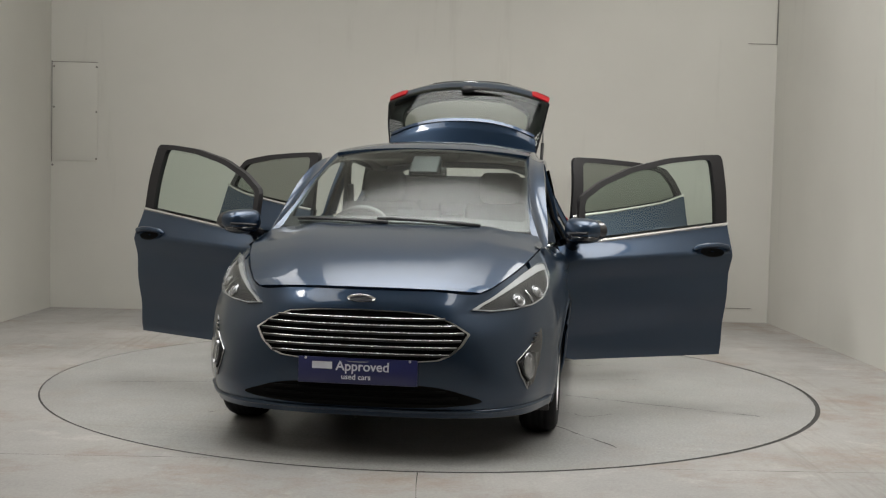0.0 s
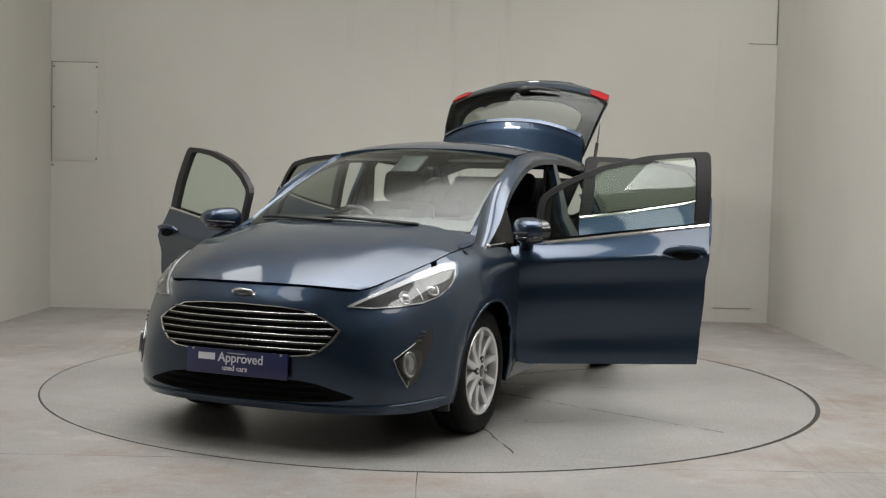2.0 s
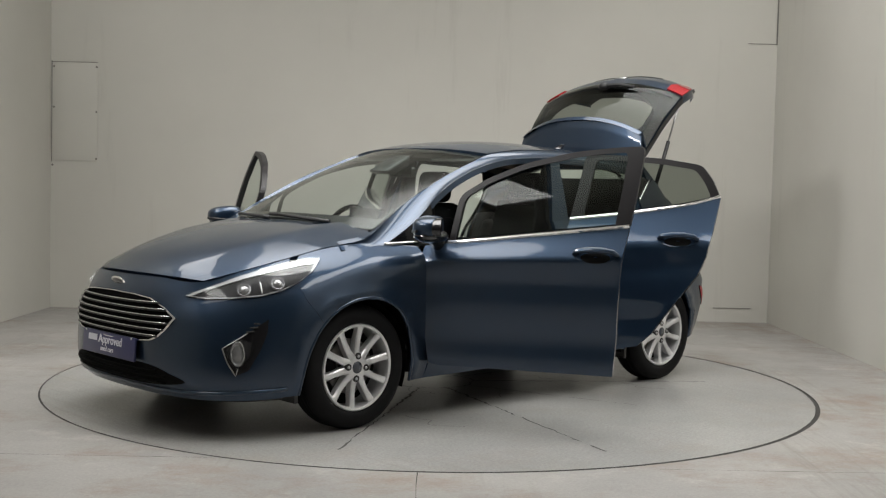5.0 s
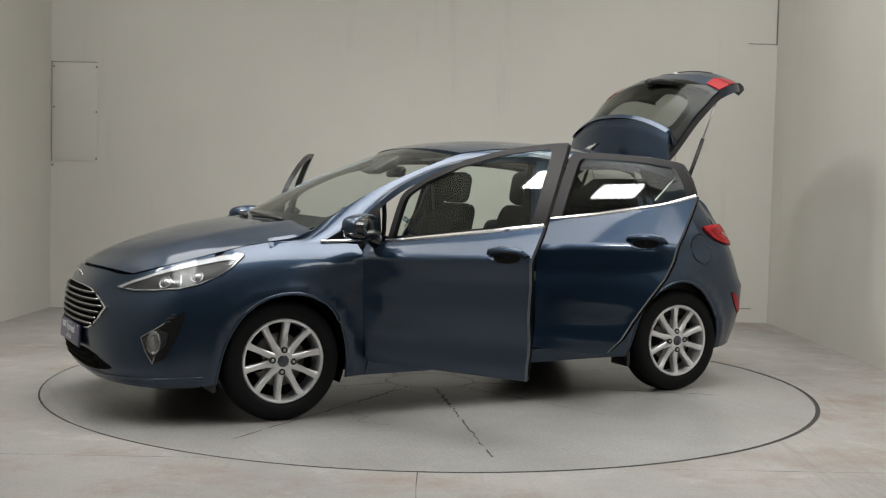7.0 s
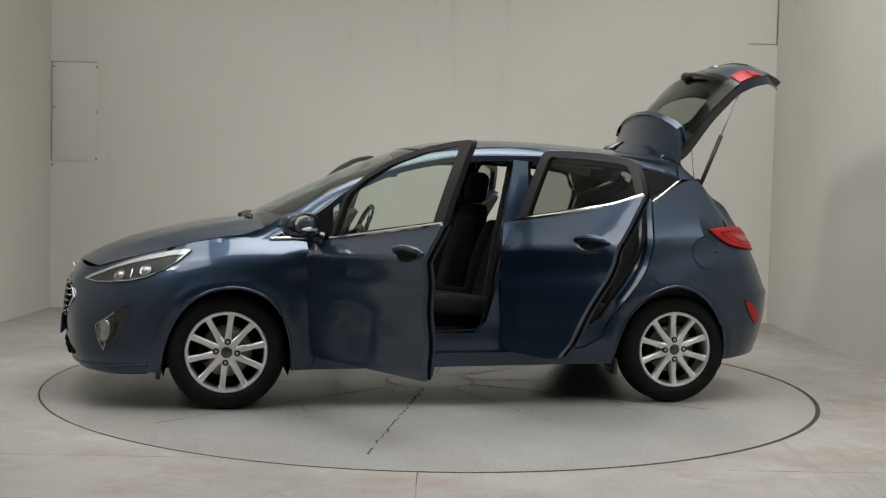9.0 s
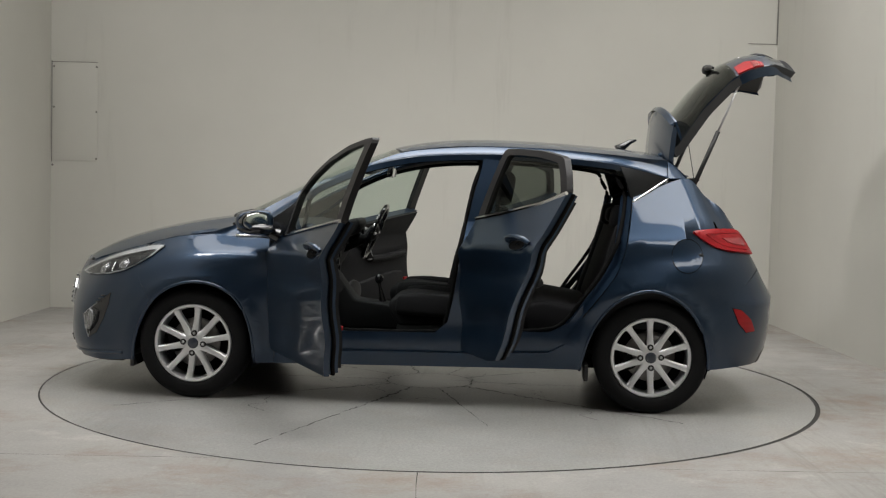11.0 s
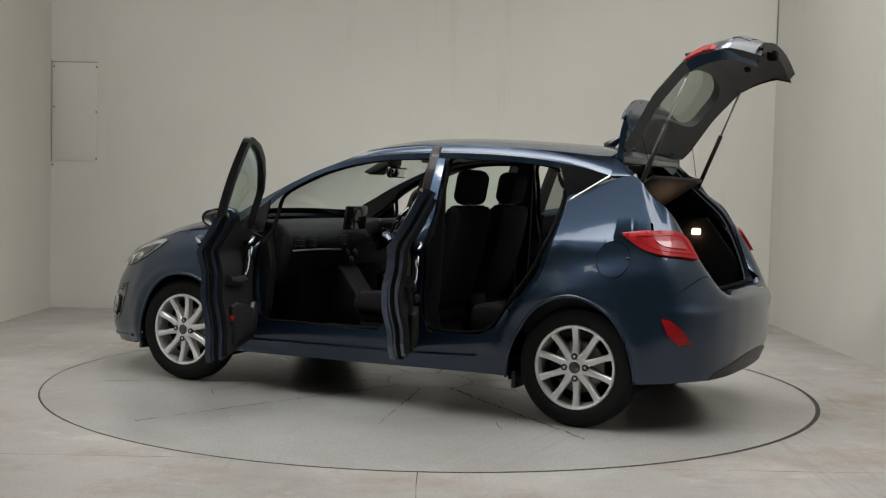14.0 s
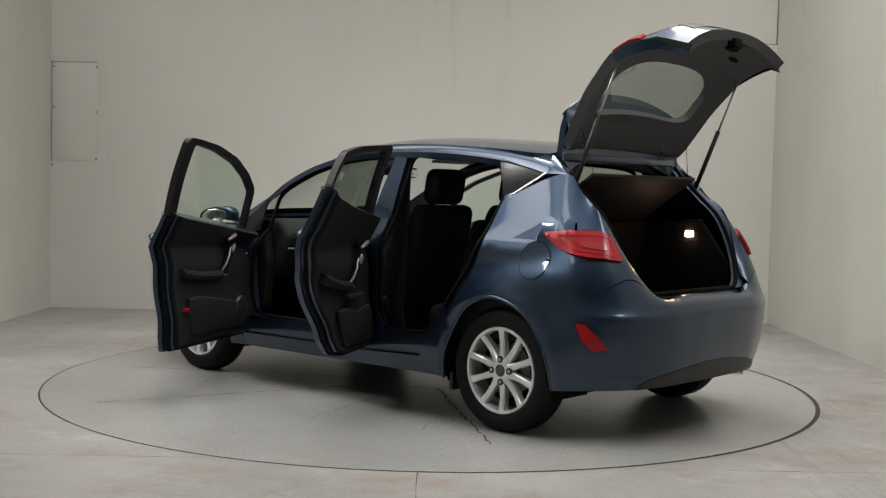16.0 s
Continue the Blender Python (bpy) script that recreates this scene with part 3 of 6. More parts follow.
def find(pts, w):
    """Where on the shell the points lie; w weighs x, y and z."""
    pts, w = np.array(pts, float), np.array(w, float)
    if pts.shape[1] == 2:
        q = np.zeros((len(pts), 3))
        q[:, [k for k in range(3) if w[k] > 0]] = pts
        pts = q
    out = []
    for p in pts:
        k = (GP - p) * w
        d = (k * k).sum(1)
        if w[0] == 0:
            d = d + np.where((GP[:, 0] > 0) == (w[1] > 0 and FRONT[0]), 0, 9)
        elif w[1] == 0:
            d = d + np.where((GUV[:, 0] > 2.5) & (GUV[:, 0] < 17), 0, 9)
        out.append(GUV[np.argmin(d)])
    uv = np.array(out)
    for _ in range(8):
        e = (shell(uv) - pts) * w
        a = (shell(uv + [1e-3, 0]) - shell(uv)) * w / 1e-3
        b = (shell(uv + [0, 1e-3]) - shell(uv)) * w / 1e-3
        aa, bb, ab = (a * a).sum(1) + 1e-9, (b * b).sum(1) + 1e-9, (a * b).sum(1)
        ea, eb = (a * e).sum(1), (b * e).sum(1)
        det = aa * bb - ab * ab + 1e-12
        step = np.stack([-(ea * bb - eb * ab) / det, -(eb * aa - ea * ab) / det], -1)
        uv = uv + np.clip(step, -0.3, 0.3)
        uv[:, 1] = np.clip(uv[:, 1], 0, 5)
    return uv


FRONT = [True]


def on_side(pts, step=0.04):
    return find(dense(pts, step), (1, 0, 1))


def on_front(pts, step=0.04, front=True):
    FRONT[0] = front
    return find(dense(pts, step), (0, 1, 1))


def on_body(pts, step=0.04):
    return find(dense(pts, step), (1, 1, 1))


def both(uv):
    """The outline of a piece that spans the nose, from its left half (which begins and ends in the middle)."""
    return np.vstack([uv, (uv * [-1, 1])[::-1]])


BELT_X = np.array([p[0] for p in TOPLINE[6:15]])[::-1]
BELT_Y = np.array([p[1] for p in TOPLINE[6:15]])[::-1]
BELT_Z = np.array([p[2] for p in TOPLINE[6:15]])[::-1]


def cabin_side(uv):
    """The side glass and its frames: u is x, v is z."""
    x, z = uv[:, 0], uv[:, 1]
    xs = np.linspace(-1.46, 1.22, 60)
    yb = np.interp(x, xs, np.convolve(np.pad(np.interp(xs, BELT_X, BELT_Y), 4, "edge"), np.ones(9) / 9, "valid"))
    zb = np.interp(x, xs, np.convolve(np.pad(np.interp(xs, BELT_X, BELT_Z), 4, "edge"), np.ones(9) / 9, "valid"))
    dz = z - zb
    return np.stack([x, yb - 0.004 - dz * (0.25 + 0.26 * np.maximum(dz, 0)), z], -1)


ROOF_X = np.array([-1.36, -1.1, -.83, -.464, -.107, .10, .24])
ROOF_Z = np.array([1.412, 1.441, 1.461, 1.478, 1.470, 1.446, 1.412])


def roof_top(uv):
    x, y = uv[:, 0], uv[:, 1]
    c = np.poly1d(np.polyfit(ROOF_X, ROOF_Z, 4))(x)
    return np.stack([x, y, c - 0.055 * (np.abs(y) / 0.58) ** 2.4], -1)


HOOD_X = np.array([1.04, 1.25, 1.45, 1.65, 1.80, 1.93, 2.02, 2.06])
HOOD_Z = np.array([1.000, .985, .955, .908, .862, .812, .768, .738])


def hood_top(uv):
    """The bonnet: u runs from 0 at the windscreen to 1 at the nose, v from -1 to 1 across."""
    u, v = uv[:, 0], uv[:, 1]
    a = np.abs(v)
    xe = np.interp(u, [0, .2, .4, .6, .8, .92, 1], [1.06, 1.20, 1.385, 1.54, 1.73, 1.865, 1.93])
    ye = np.interp(u, [0, .2, .4, .6, .8, .92, 1], [.700, .733, .710, .673, .608, .550, .493])
    ze = np.interp(u, [0, .2, .4, .6, .8, .92, 1], [.950, .908, .882, .840, .787, .748, .724])
    xc = 1.06 + u * 1.0 + 0.02 * np.sin(u * math.pi)
    zc = np.poly1d(np.polyfit(HOOD_X, HOOD_Z, 4))(xc)
    k = a ** 2.2
    x = xc + (xe - xc) * k
    z = zc + (ze - zc) * a ** 2.6 + 0.012 * np.exp(-((a - 0.62) / 0.12) ** 2) * np.clip(1 - u, 0, 1)
    return np.stack([x, v * ye, z], -1)


def screen(uv):
    """The windscreen: u from 0 at its foot to 1 at the roof, v from -1 to 1 across."""
    u, v = uv[:, 0], uv[:, 1]
    a = np.abs(v)
    xc = 1.16 + (0.215 - 1.16) * u
    zc = .985 + (1.418 - .985) * (u + 0.22 * u * (1 - u))
    xe = 1.03 + (0.13 - 1.03) * u
    ze = .968 + (1.368 - .968) * (u + 0.30 * u * (1 - u))
    w = .655 + (.575 - .655) * u
    k = a ** 2.2
    return np.stack([xc + (xe - xc) * k, v * w, zc + (ze - zc) * k], -1)


GATE_U = np.array([0, .16, .30, .40, .46, .64, .78, .86, .93, 1.0])
GATE_XC = np.array([-1.315, -1.44, -1.565, -1.645, -1.535, -1.725, -1.865, -1.905, -1.925, -1.885])
GATE_ZC = np.array([1.432, 1.428, 1.408, 1.385, 1.338, 1.178, 1.020, .920, .800, .690])
GATE_W = np.array([.545, .545, .535, .52, .53, .575, .60, .605, .56, .45])
GATE_LOW = np.array([.045, .05, .05, .05, .03, .01, .005, .0, .0, .0])


def gate(uv):
    """The tailgate as it lies when shut: u from its hinges to its foot, v from -1 to 1 across."""
    u, v = uv[:, 0], uv[:, 1]
    a = np.abs(v)
    x = np.interp(u, GATE_U, GATE_XC) + 0.115 * a ** 2.4
    z = np.interp(u, GATE_U, GATE_ZC) - np.interp(u, GATE_U, GATE_LOW) * a ** 2
    return np.stack([x, v * np.interp(u, GATE_U, GATE_W), z], -1)


GATE_IN = np.array([(.38, -1.350, 1.385), (.46, -1.485, 1.312), (.64, -1.665, 1.158), (.78, -1.810, 1.002), (.86, -1.850, .902), (.93, -1.870, .782), (1.0, -1.830, .672)])


def gate_inside(uv):
    """The tailgate's inner face: it runs straight from the hinges to the foot, below the spoiler."""
    u, v = uv[:, 0], uv[:, 1]
    a = np.abs(v)
    x = np.interp(u, GATE_IN[:, 0], GATE_IN[:, 1]) + 0.115 * a ** 2.4 * np.clip((u - .36) / .10, 0, 1)
    z = np.interp(u, GATE_IN[:, 0], GATE_IN[:, 2]) - np.interp(u, GATE_U, GATE_LOW) * a ** 2
    return np.stack([x, v * np.interp(u, GATE_U, GATE_W), z], -1)


def shifted(fn, d):
    def g(uv):
        return fn(uv) + np.array(d)
    return g


def turned_about(x, y, degrees):
    return Matrix.Translation((x, y, 0)) @ Matrix.Rotation(radians(degrees), 4, "Z") @ Matrix.Translation((-x, -y, 0))


# outlines of the side, as (x, z)
FRONT_ARCH = [(1.588, .20), (1.572, .32), (1.535, .43), (1.470, .535), (1.370, .612), (1.247, .645), (1.125, .632), (1.020, .575), (.955, .48), (.918, .36), (.905, .205)]
REAR_ARCH = [(-.868, .22), (-.895, .35), (-.945, .47), (-1.03, .58), (-1.13, .642), (-1.235, .665), (-1.345, .635), (-1.44, .565), (-1.51, .46), (-1.545, .35), (-1.552, .245)]
DOOR_HINGE_F, DOOR_HINGE_R = (.80, .795), (-.245, .80)
OPEN_F, OPEN_R, OPEN_GATE = 63.0, 64.0, 94.0
FDOOR = [(.798, .888), (.788, .70), (.768, .42), (.752, .292), (.70, .283), (-.196, .289), (-.199, .33), (-.206, .42), (-.222, .75), (-.250, 1.014)]
RDOOR = [(-.300, 1.022), (-.274, .75), (-.258, .42), (-.252, .31), (-.62, .305), (-.72, .325), (-.80, .40), (-.865, .50), (-.955, .615), (-1.045, .74), (-1.085, .84), (-1.11, .97), (-1.135, 1.165)]
FFRAME = [(.672, .915), (.640, 1.150), (.50, 1.242), (.30, 1.325), (.05, 1.384), (-.17, 1.408), (-.292, 1.414), (-.276, 1.20), (-.250, 1.012)]
FGLASS = [(.638, .922), (.610, 1.136), (.485, 1.218), (.295, 1.297), (.05, 1.355), (-.12, 1.376), (-.212, 1.382), (-.199, 1.19), (-.176, 1.005)]
RFRAME = [(-.300, 1.022), (-.330, 1.20), (-.356, 1.402), (-.55, 1.398), (-.80, 1.382), (-1.020, 1.348), (-1.085, 1.265), (-1.13, 1.170), (-.97, 1.112), (-.78, 1.076), (-.60, 1.052), (-.45, 1.036)]
RGLASS = [(-.375, 1.036), (-.397, 1.19), (-.420, 1.370), (-.56, 1.366), (-.785, 1.351), (-.988, 1.320), (-1.042, 1.252), (-1.085, 1.166), (-.955, 1.120), (-.78, 1.087), (-.62, 1.064), (-.50, 1.050)]


# ---------------------------------------------------------------- the car
def mirrored(side):
    return None if side > 0 else FLIP


def on_surface(fn, uv, lift=0.0):
    uv = np.array(uv, float)
    n = surface_normals(fn, uv, False)
    c = fn(uv)
    n *= np.sign((n * (c - [0.1, 0, 0.6])).sum(1))[:, None]
    return c + n * lift


def build_body(car):
    arch = spline(FRONT_ARCH, 4)
    rarch = spline(REAR_ARCH, 4)
    seam = [(1.478, .530), (1.52, .60), (1.57, .70), (1.60, .76)]
    # nose: bumper with the grille surround
    a_uv = find(np.array([p for p in arch if p[0] > 1.478]), (1, 0, 1))
    s_uv = find(np.array(seam), (1, 0, 1))
    n = 14
    left = np.vstack([[(u, 0.0) for u in np.linspace(0, a_uv[0][0], n)], a_uv[1:], s_uv, [(u, 5.0) for u in np.linspace(s_uv[-1][0], 0, n)]])
    left[-1, 0] = 0.0
    whole = np.vstack([left[:-1], (left * [-1, 1])[::-1][:-1]])
    keep = [0]
    for k in range(1, len(whole)):
        if np.linalg.norm(whole[k] - whole[keep[-1]]) > 1e-4:
            keep.append(k)
    panel("front_bumper", shell, whole[keep], PAINT, car, "blue metallic front bumper", grid=(.2, .25), depth=.02)
    for side in (1, -1):
        m = mirrored(side)
        # wing
        a_rest = find(np.array([p for p in arch if p[0] <= 1.478]), (1, 0, 1))
        edge = find(np.array([(.905, .205), (.80, .207), (.795, .292), (.806, .42), (.826, .70), (.838, .885)]), (1, 0, 1))
        s2 = s_uv[::-1] + [0.004, 0]
        top = [(u, 5.0) for u in np.linspace(edge[-1][0], s2[0][0], 14)]
        panel("front_wing", shell, np.vstack([s2, a_rest[:-1], edge, top[1:-1]]), PAINT, car, grid=(.2, .25), depth=.02, m=m)
        # sill and the pillar between the doors, set back behind the doors' skins
        back = shifted(shell, (0, -.022, 0))
        sill = on_side([(.80, .207), (.80, .36), (.72, .395), (.60, .392), (-.08, .398), (-.15, .46), (-.185, .62), (-.215, .83), (-.245, 1.005), (-.385, 1.02), (-.375, .80), (-.36, .52), (-.40, .418), (-.70, .422), (-.80, .47), (-.88, .58),
                        (-.875, .40), (-.868, .225), (-.60, .222), (-.20, .217), (.20, .212), (.60, .207)], .06)
        panel("sill", back, sill, PAINT, car, grid=(.25, .3), depth=.05, m=m, inward=(0, -1, 0))
        skirt = on_side([(.80, .207), (.785, .284), (-.25, .294), (-.70, .312), (-.80, .372), (-.875, .46), (-.875, .40), (-.868, .225), (-.60, .222), (-.20, .217), (.20, .212), (.60, .207)], .06)
        panel("sill_skirt", shell, skirt, PAINT, car, grid=(.25, .3), depth=.02, m=m)
        # rear quarter
        q = [p for p in RDOOR[6:]]
        q = [(x - .006, z) for x, z in q]
        front_edge = find(np.array(q), (1, 0, 1))
        ra = find(rarch, (1, 0, 1))
        tail = find(np.array([(-1.585, .25), (-1.60, .40), (-1.612, .52), (-1.66, .66), (-1.74, .70)]), (1, 0, 1))
        utop = front_edge[-1][0]
        top = [(u, 5.0) for u in np.linspace(16.75, utop, 26)]
        low_in = find(np.array([(-.80, .38), (-.868, .30)]), (1, 0, 1))
        poly = np.vstack([front_edge[::-1], low_in[1:], ra, tail[:4], [(16.2, 3.75), (16.75, 3.9)], top[:-1]])
        panel("rear_quarter", shell, poly, PAINT, car, grid=(.2, .25), depth=.03, m=m)
        # rolled lips of the wheel openings
        for curve in (arch, rarch):
            bm = bmesh.new()
            tube(bm, on_surface(shell, find(curve, (1, 0, 1)), -.004), .009, 8)
            part("arch_lip", bm, PAINT, car, m=m)
        # painted shut faces behind the doors
        for e0, dx in ((RDOOR[6:], .055), (FDOOR[:4], -.05)):
            cc = spline(e0, 4)
            o = shell(find(cc, (1, 0, 1))) - np.array([0, .012, 0])
            i = o + np.array([dx, -.075, 0])
            ruled("shut_face", o, i, PAINT, car, rows=2, m=m, flip=False)
        # black arch liners
        for cx, cz, r, a0, a1 in ((1.247, .30, .345, -22, 202), (-1.21, .31, .352, -18, 200)):
            bm = bmesh.new()
            rows = []
            for k in range(25):
                ang = radians(a0 + (a1 - a0) * k / 24)
                rows.append([bm.verts.new((cx + r * math.cos(ang), y, cz + r * math.sin(ang))) for y in (.50, .79)] + [bm.verts.new((cx + .02 * math.cos(ang), .50, cz + .02 * math.sin(ang)))])
            for p, s in zip(rows, rows[1:]):
                bm.faces.new((p[0], s[0], s[1], p[1]))
                bm.faces.new((p[2], s[2], s[0], p[0]))
            part("wheel_arch_liner", bm, UNDER, car, "black plastic wheel arch liner", m=m)
    # rear bumper
    tail = find(np.array([(-1.56, .25), (-1.575, .40), (-1.606, .52), (-1.655, .66)]), (1, 0, 1))
    n = 12
    left = np.vstack([[(LAST, 0.0)], [(u, 0.0) for u in np.linspace(LAST, tail[0][0], n)[1:]], tail[1:], [(16.2, 3.72), (16.75, 3.87)], [(17.0, 5.0)], [(u, 5.0) for u in np.linspace(17.2, LAST, 8)]])

    def tail_shell(uv):
        return shell(np.stack([np.where(uv[:, 0] > LAST, 2 * LAST - uv[:, 0], uv[:, 0]), uv[:, 1]], -1)) * np.where(uv[:, :1] > LAST, [1, -1, 1], [1, 1, 1])
    panel("rear_bumper", tail_shell, np.vstack([left[:1], left[1:], ((np.array([2 * LAST, 0]) + left * [-1, 1])[::-1])[1:-1]]), PAINT, car, "blue metallic rear bumper", grid=(.2, .25), depth=.02)
    valance = [(u, 0.0) for u in np.linspace(16.2, 2 * LAST - 16.2, 22)] + [(u, 0.0 + .95 * math.sin((u - 16.2) / (2 * LAST - 32.4) * math.pi) ** .5) for u in np.linspace(2 * LAST - 16.2, 16.2, 22)[1:-1]]
    panel("rear_valance", tail_shell, valance, BLACK, car, "black plastic lower rear valance", grid=(.25, .25), depth=.02, lift=.004)
    # bonnet, roof
    hood = [(u, -1.0) for u in np.linspace(.985, 0, 16)] + [(0, v) for v in np.linspace(-.95, .95, 16)] + [(u, 1.0) for u in np.linspace(0, .985, 16)] + [(.985, v) for v in np.linspace(.94, -.94, 18)]
    panel("bonnet", hood_top, np.array(hood) * [1, .995], PAINT, car, "blue metallic bonnet", grid=(.06, .08), depth=.02)
    roof = [(.225 - .09 * (abs(v) / .57) ** 2.2, v) for v in np.linspace(-.575, .575, 18)] + [(x, .585) for x in np.linspace(.05, -1.24, 20)] + [(-1.315, v) for v in np.linspace(.555, -.555, 14)] + [(x, -.585) for x in np.linspace(-1.24, .05, 20)]
    panel("roof", roof_top, roof, PAINT, car, "blue metallic roof", grid=(.08, .08), depth=.02)
    # windscreen and its black border
    edge = lambda i: [(i, v) for v in np.linspace(-1 + i * .3, 1 - i * .3, 18)] + [(u, 1 - i * .3) for u in np.linspace(i, 1 - i * .4, 12)[1:-1]] + [(1 - i * .4, v) for v in np.linspace(1 - i * .3, -1 + i * .3, 18)] + [(u, -1 + i * .3) for u in np.linspace(1 - i * .4, i, 12)[1:-1]]
    panel("windscreen", screen, edge(0), SCREENGLASS, car, "clear laminated windscreen", grid=(.1, .1), depth=0)
    ring("windscreen_border", screen, edge(0), edge(.10), FRAMEBLACK, car, "black printed windscreen border", n=120, lift=-.004, depth=0)
    for side in (1, -1):
        m = mirrored(side)
        # roof rail and screen pillar in one pressing
        outer = spline([(1.30, .729, .8935), (1.18, .744, .8965), (1.05, .748, .888), (.813, .735, 1.012), (.633, .712, 1.146), (.50, .698, 1.222), (.30, .682, 1.300), (.05, .666, 1.353), (-.25, .655, 1.373), (-.55, .648, 1.374), (-.80, .642, 1.362), (-1.03, .632, 1.338), (-1.20, .618, 1.305), (-1.335, .606, 1.268)], 5)
        inner = spline([(1.295, .724, .8975), (1.17, .728, .917), (1.06, .700, .952), (.83, .642, 1.085), (.64, .625, 1.183), (.50, .612, 1.245), (.30, .596, 1.322), (.10, .585, 1.385), (-.25, .583, 1.418), (-.55, .583, 1.420), (-.80, .583, 1.408), (-1.03, .580, 1.390), (-1.20, .572, 1.378), (-1.335, .562, 1.360)], 5)
        ruled("roof_rail", inner, outer, PAINT, car, "blue pillar and roof rail", rows=5, bulge=.012, m=m, flip=False, depth=.03)
        ca = spline([(-1.335, .606, 1.268), (-1.36, .602, 1.268), (-1.40, .59, 1.268), (-1.44, .578, 1.266)], 3)
        cb = spline([(-1.335, .562, 1.360), (-1.36, .563, 1.345), (-1.40, .567, 1.315), (-1.44, .575, 1.274)], 3)
        ruled("rear_pillar", cb, ca, PAINT, car, m=m, rows=3, bulge=.004, depth=.02)
        # fixed glass before the door, and behind it
        panel("front_quarter_glass", cabin_side, dense([(1.02, .892), (.815, 1.008), (.690, 1.098), (.700, .908)], .05), QUARTERGLASS, car, "small black fixed quarter window", grid=(.1, .1), depth=.01, m=m)
        panel("rear_quarter_glass", cabin_side, dense([(-1.070, 1.322), (-1.20, 1.298), (-1.330, 1.262), (-1.24, 1.200), (-1.150, 1.142), (-1.122, 1.16), (-1.108, 1.22)], .05), QUARTERGLASS, car, "dark fixed rear quarter window", grid=(.1, .1), depth=.024, lift=.011, m=m)
        # bright strip under the glass, where it stays on the body
        front = [(x, np.interp(x, BELT_X, BELT_Z) + .004) for x in np.linspace(1.03, .83, 8)]
        kick = [(-1.135 - .20 * k / 7, 1.130 + .134 * k / 7) for k in range(8)]
        for uv, lift, rad in ((front, .004, .009), (kick, .013, .0065)):
            bm = bmesh.new()
            tube(bm, on_surface(cabin_side, uv, lift), rad, 6)
            part("window_strip", bm, CHROME, car, "chrome strip", m=m)


def build_door(car, side, rear):
    m = mirrored(side) or Matrix()
    hx, hy = DOOR_HINGE_R if rear else DOOR_HINGE_F
    M = m @ turned_about(hx, hy, -(OPEN_R if rear else OPEN_F))
    skin, frame_o, frame_i = (RDOOR, RFRAME, RGLASS) if rear else (FDOOR, FFRAME, FGLASS)
    word = "rear" if rear else "front"
    x0, x1 = (skin[-1][0], skin[0][0])
    xs = np.linspace(x0, x1, 12)[1:-1]
    top = np.array([(u, 5.0) for u in np.interp(xs, np.linspace(x0, x1, 12), np.linspace(find(np.array([skin[-1]]), (1, 0, 1))[0][0], find(np.array([skin[0]]), (1, 0, 1))[0][0], 12))])
    uv = find(dense(skin, .05)[:-(max(1, int(math.ceil(math.hypot(skin[0][0] - skin[-1][0], skin[0][1] - skin[-1][1]) / .05))) - 1)], (1, 0, 1))
    poly = np.vstack([uv, top])
    door = panel("%s_door" % word, shell, poly, PAINT, car, "blue metallic %s door standing open" % word, grid=(.2, .25), depth=.026, m=M, inward=(0, -1, 0))
    # stepped inner pressing and trim
    c = np.array(skin).mean(0) + [0, .05]

    def drawn_in(k, kz):
        return [(c[0] + (x - c[0]) * k, c[1] + (z - c[1]) * (kz if z < c[1] else 1.0)) for x, z in skin]
    panel("inner_flange", shifted(shell, (0, -.026, 0)), poly, PAINT, door, grid=(.4, .5), depth=0, flip=True, m=M)
    step = on_side(drawn_in(.955, .955), .05)
    panel("inner_panel", shifted(shell, (0, -.078, 0)), step, PAINT, door, grid=(.3, .4), depth=.055, flip=True, m=M)
    bm = bmesh.new()
    rim = shifted(shell, (0, -.050, 0))(on_side(drawn_in(.972, .972), .05))
    tube(bm, list(rim) + [rim[0]], .010, 6, 1.0, False)
    part("door_edge_seal", bm, UNDER, door, "black rubber edge seal", m=M.copy())
    tr = drawn_in(.91, .90)
    tr = [(x, min(z, .985 + (0.0 if not rear else .04) + max(0, -x) * .10)) for x, z in tr]
    tuv = on_side(tr, .06)
    panel("door_trim", shifted(shell, (0, -.085, 0)), tuv, TRIM, door, "charcoal plastic door trim", grid=(.3, .3), depth=.025, flip=True, m=M, lift=.016)
    # ledge, slanted grip in a bright surround, silver pull and bulging pocket
    if rear:
        ledge, grip, pull = [(-.62, .675), (-.78, .69), (-.98, .74)], [(-.50, .80), (-.555, .745), (-.61, .69)], (-.47, .885)
        pk = [(-.36, .37), (-.37, .56), (-.52, .54), (-.72, .57), (-.80, .56), (-.76, .46), (-.68, .37)]
    else:
        ledge, grip, pull = [(.33, .665), (.12, .672), (-.12, .700)], [(.47, .81), (.415, .75), (.36, .685)], (.43, .88)
        pk = [(.66, .35), (.69, .45), (.52, .50), (.30, .535), (.06, .570), (-.06, .565), (-.07, .46), (-.03, .36)]
    bm = bmesh.new()
    tube(bm, [(x, .742, z) for x, z in spline(ledge, 5)], .034, 10, .75)
    part("armrest", bm, TRIM, door, m=M.copy())
    gx, gz = grip[1]
    # Raised near-black block in place of a hollow; the hole's shade is painted.
    bm = bmesh.new()
    extrude_profile(bm, [(grip[0][0] + .035, grip[0][1] + .030), (grip[0][0] - .035, grip[0][1] + .012), (grip[2][0] - .045, grip[2][1] - .015), (grip[2][0] + .030, grip[2][1] - .020)], .715, .745, .010)
    part("recess_shade", bm, UNDER, door, "near-black block painted as shade behind the door grip", m=M.copy())
    bm = bmesh.new()
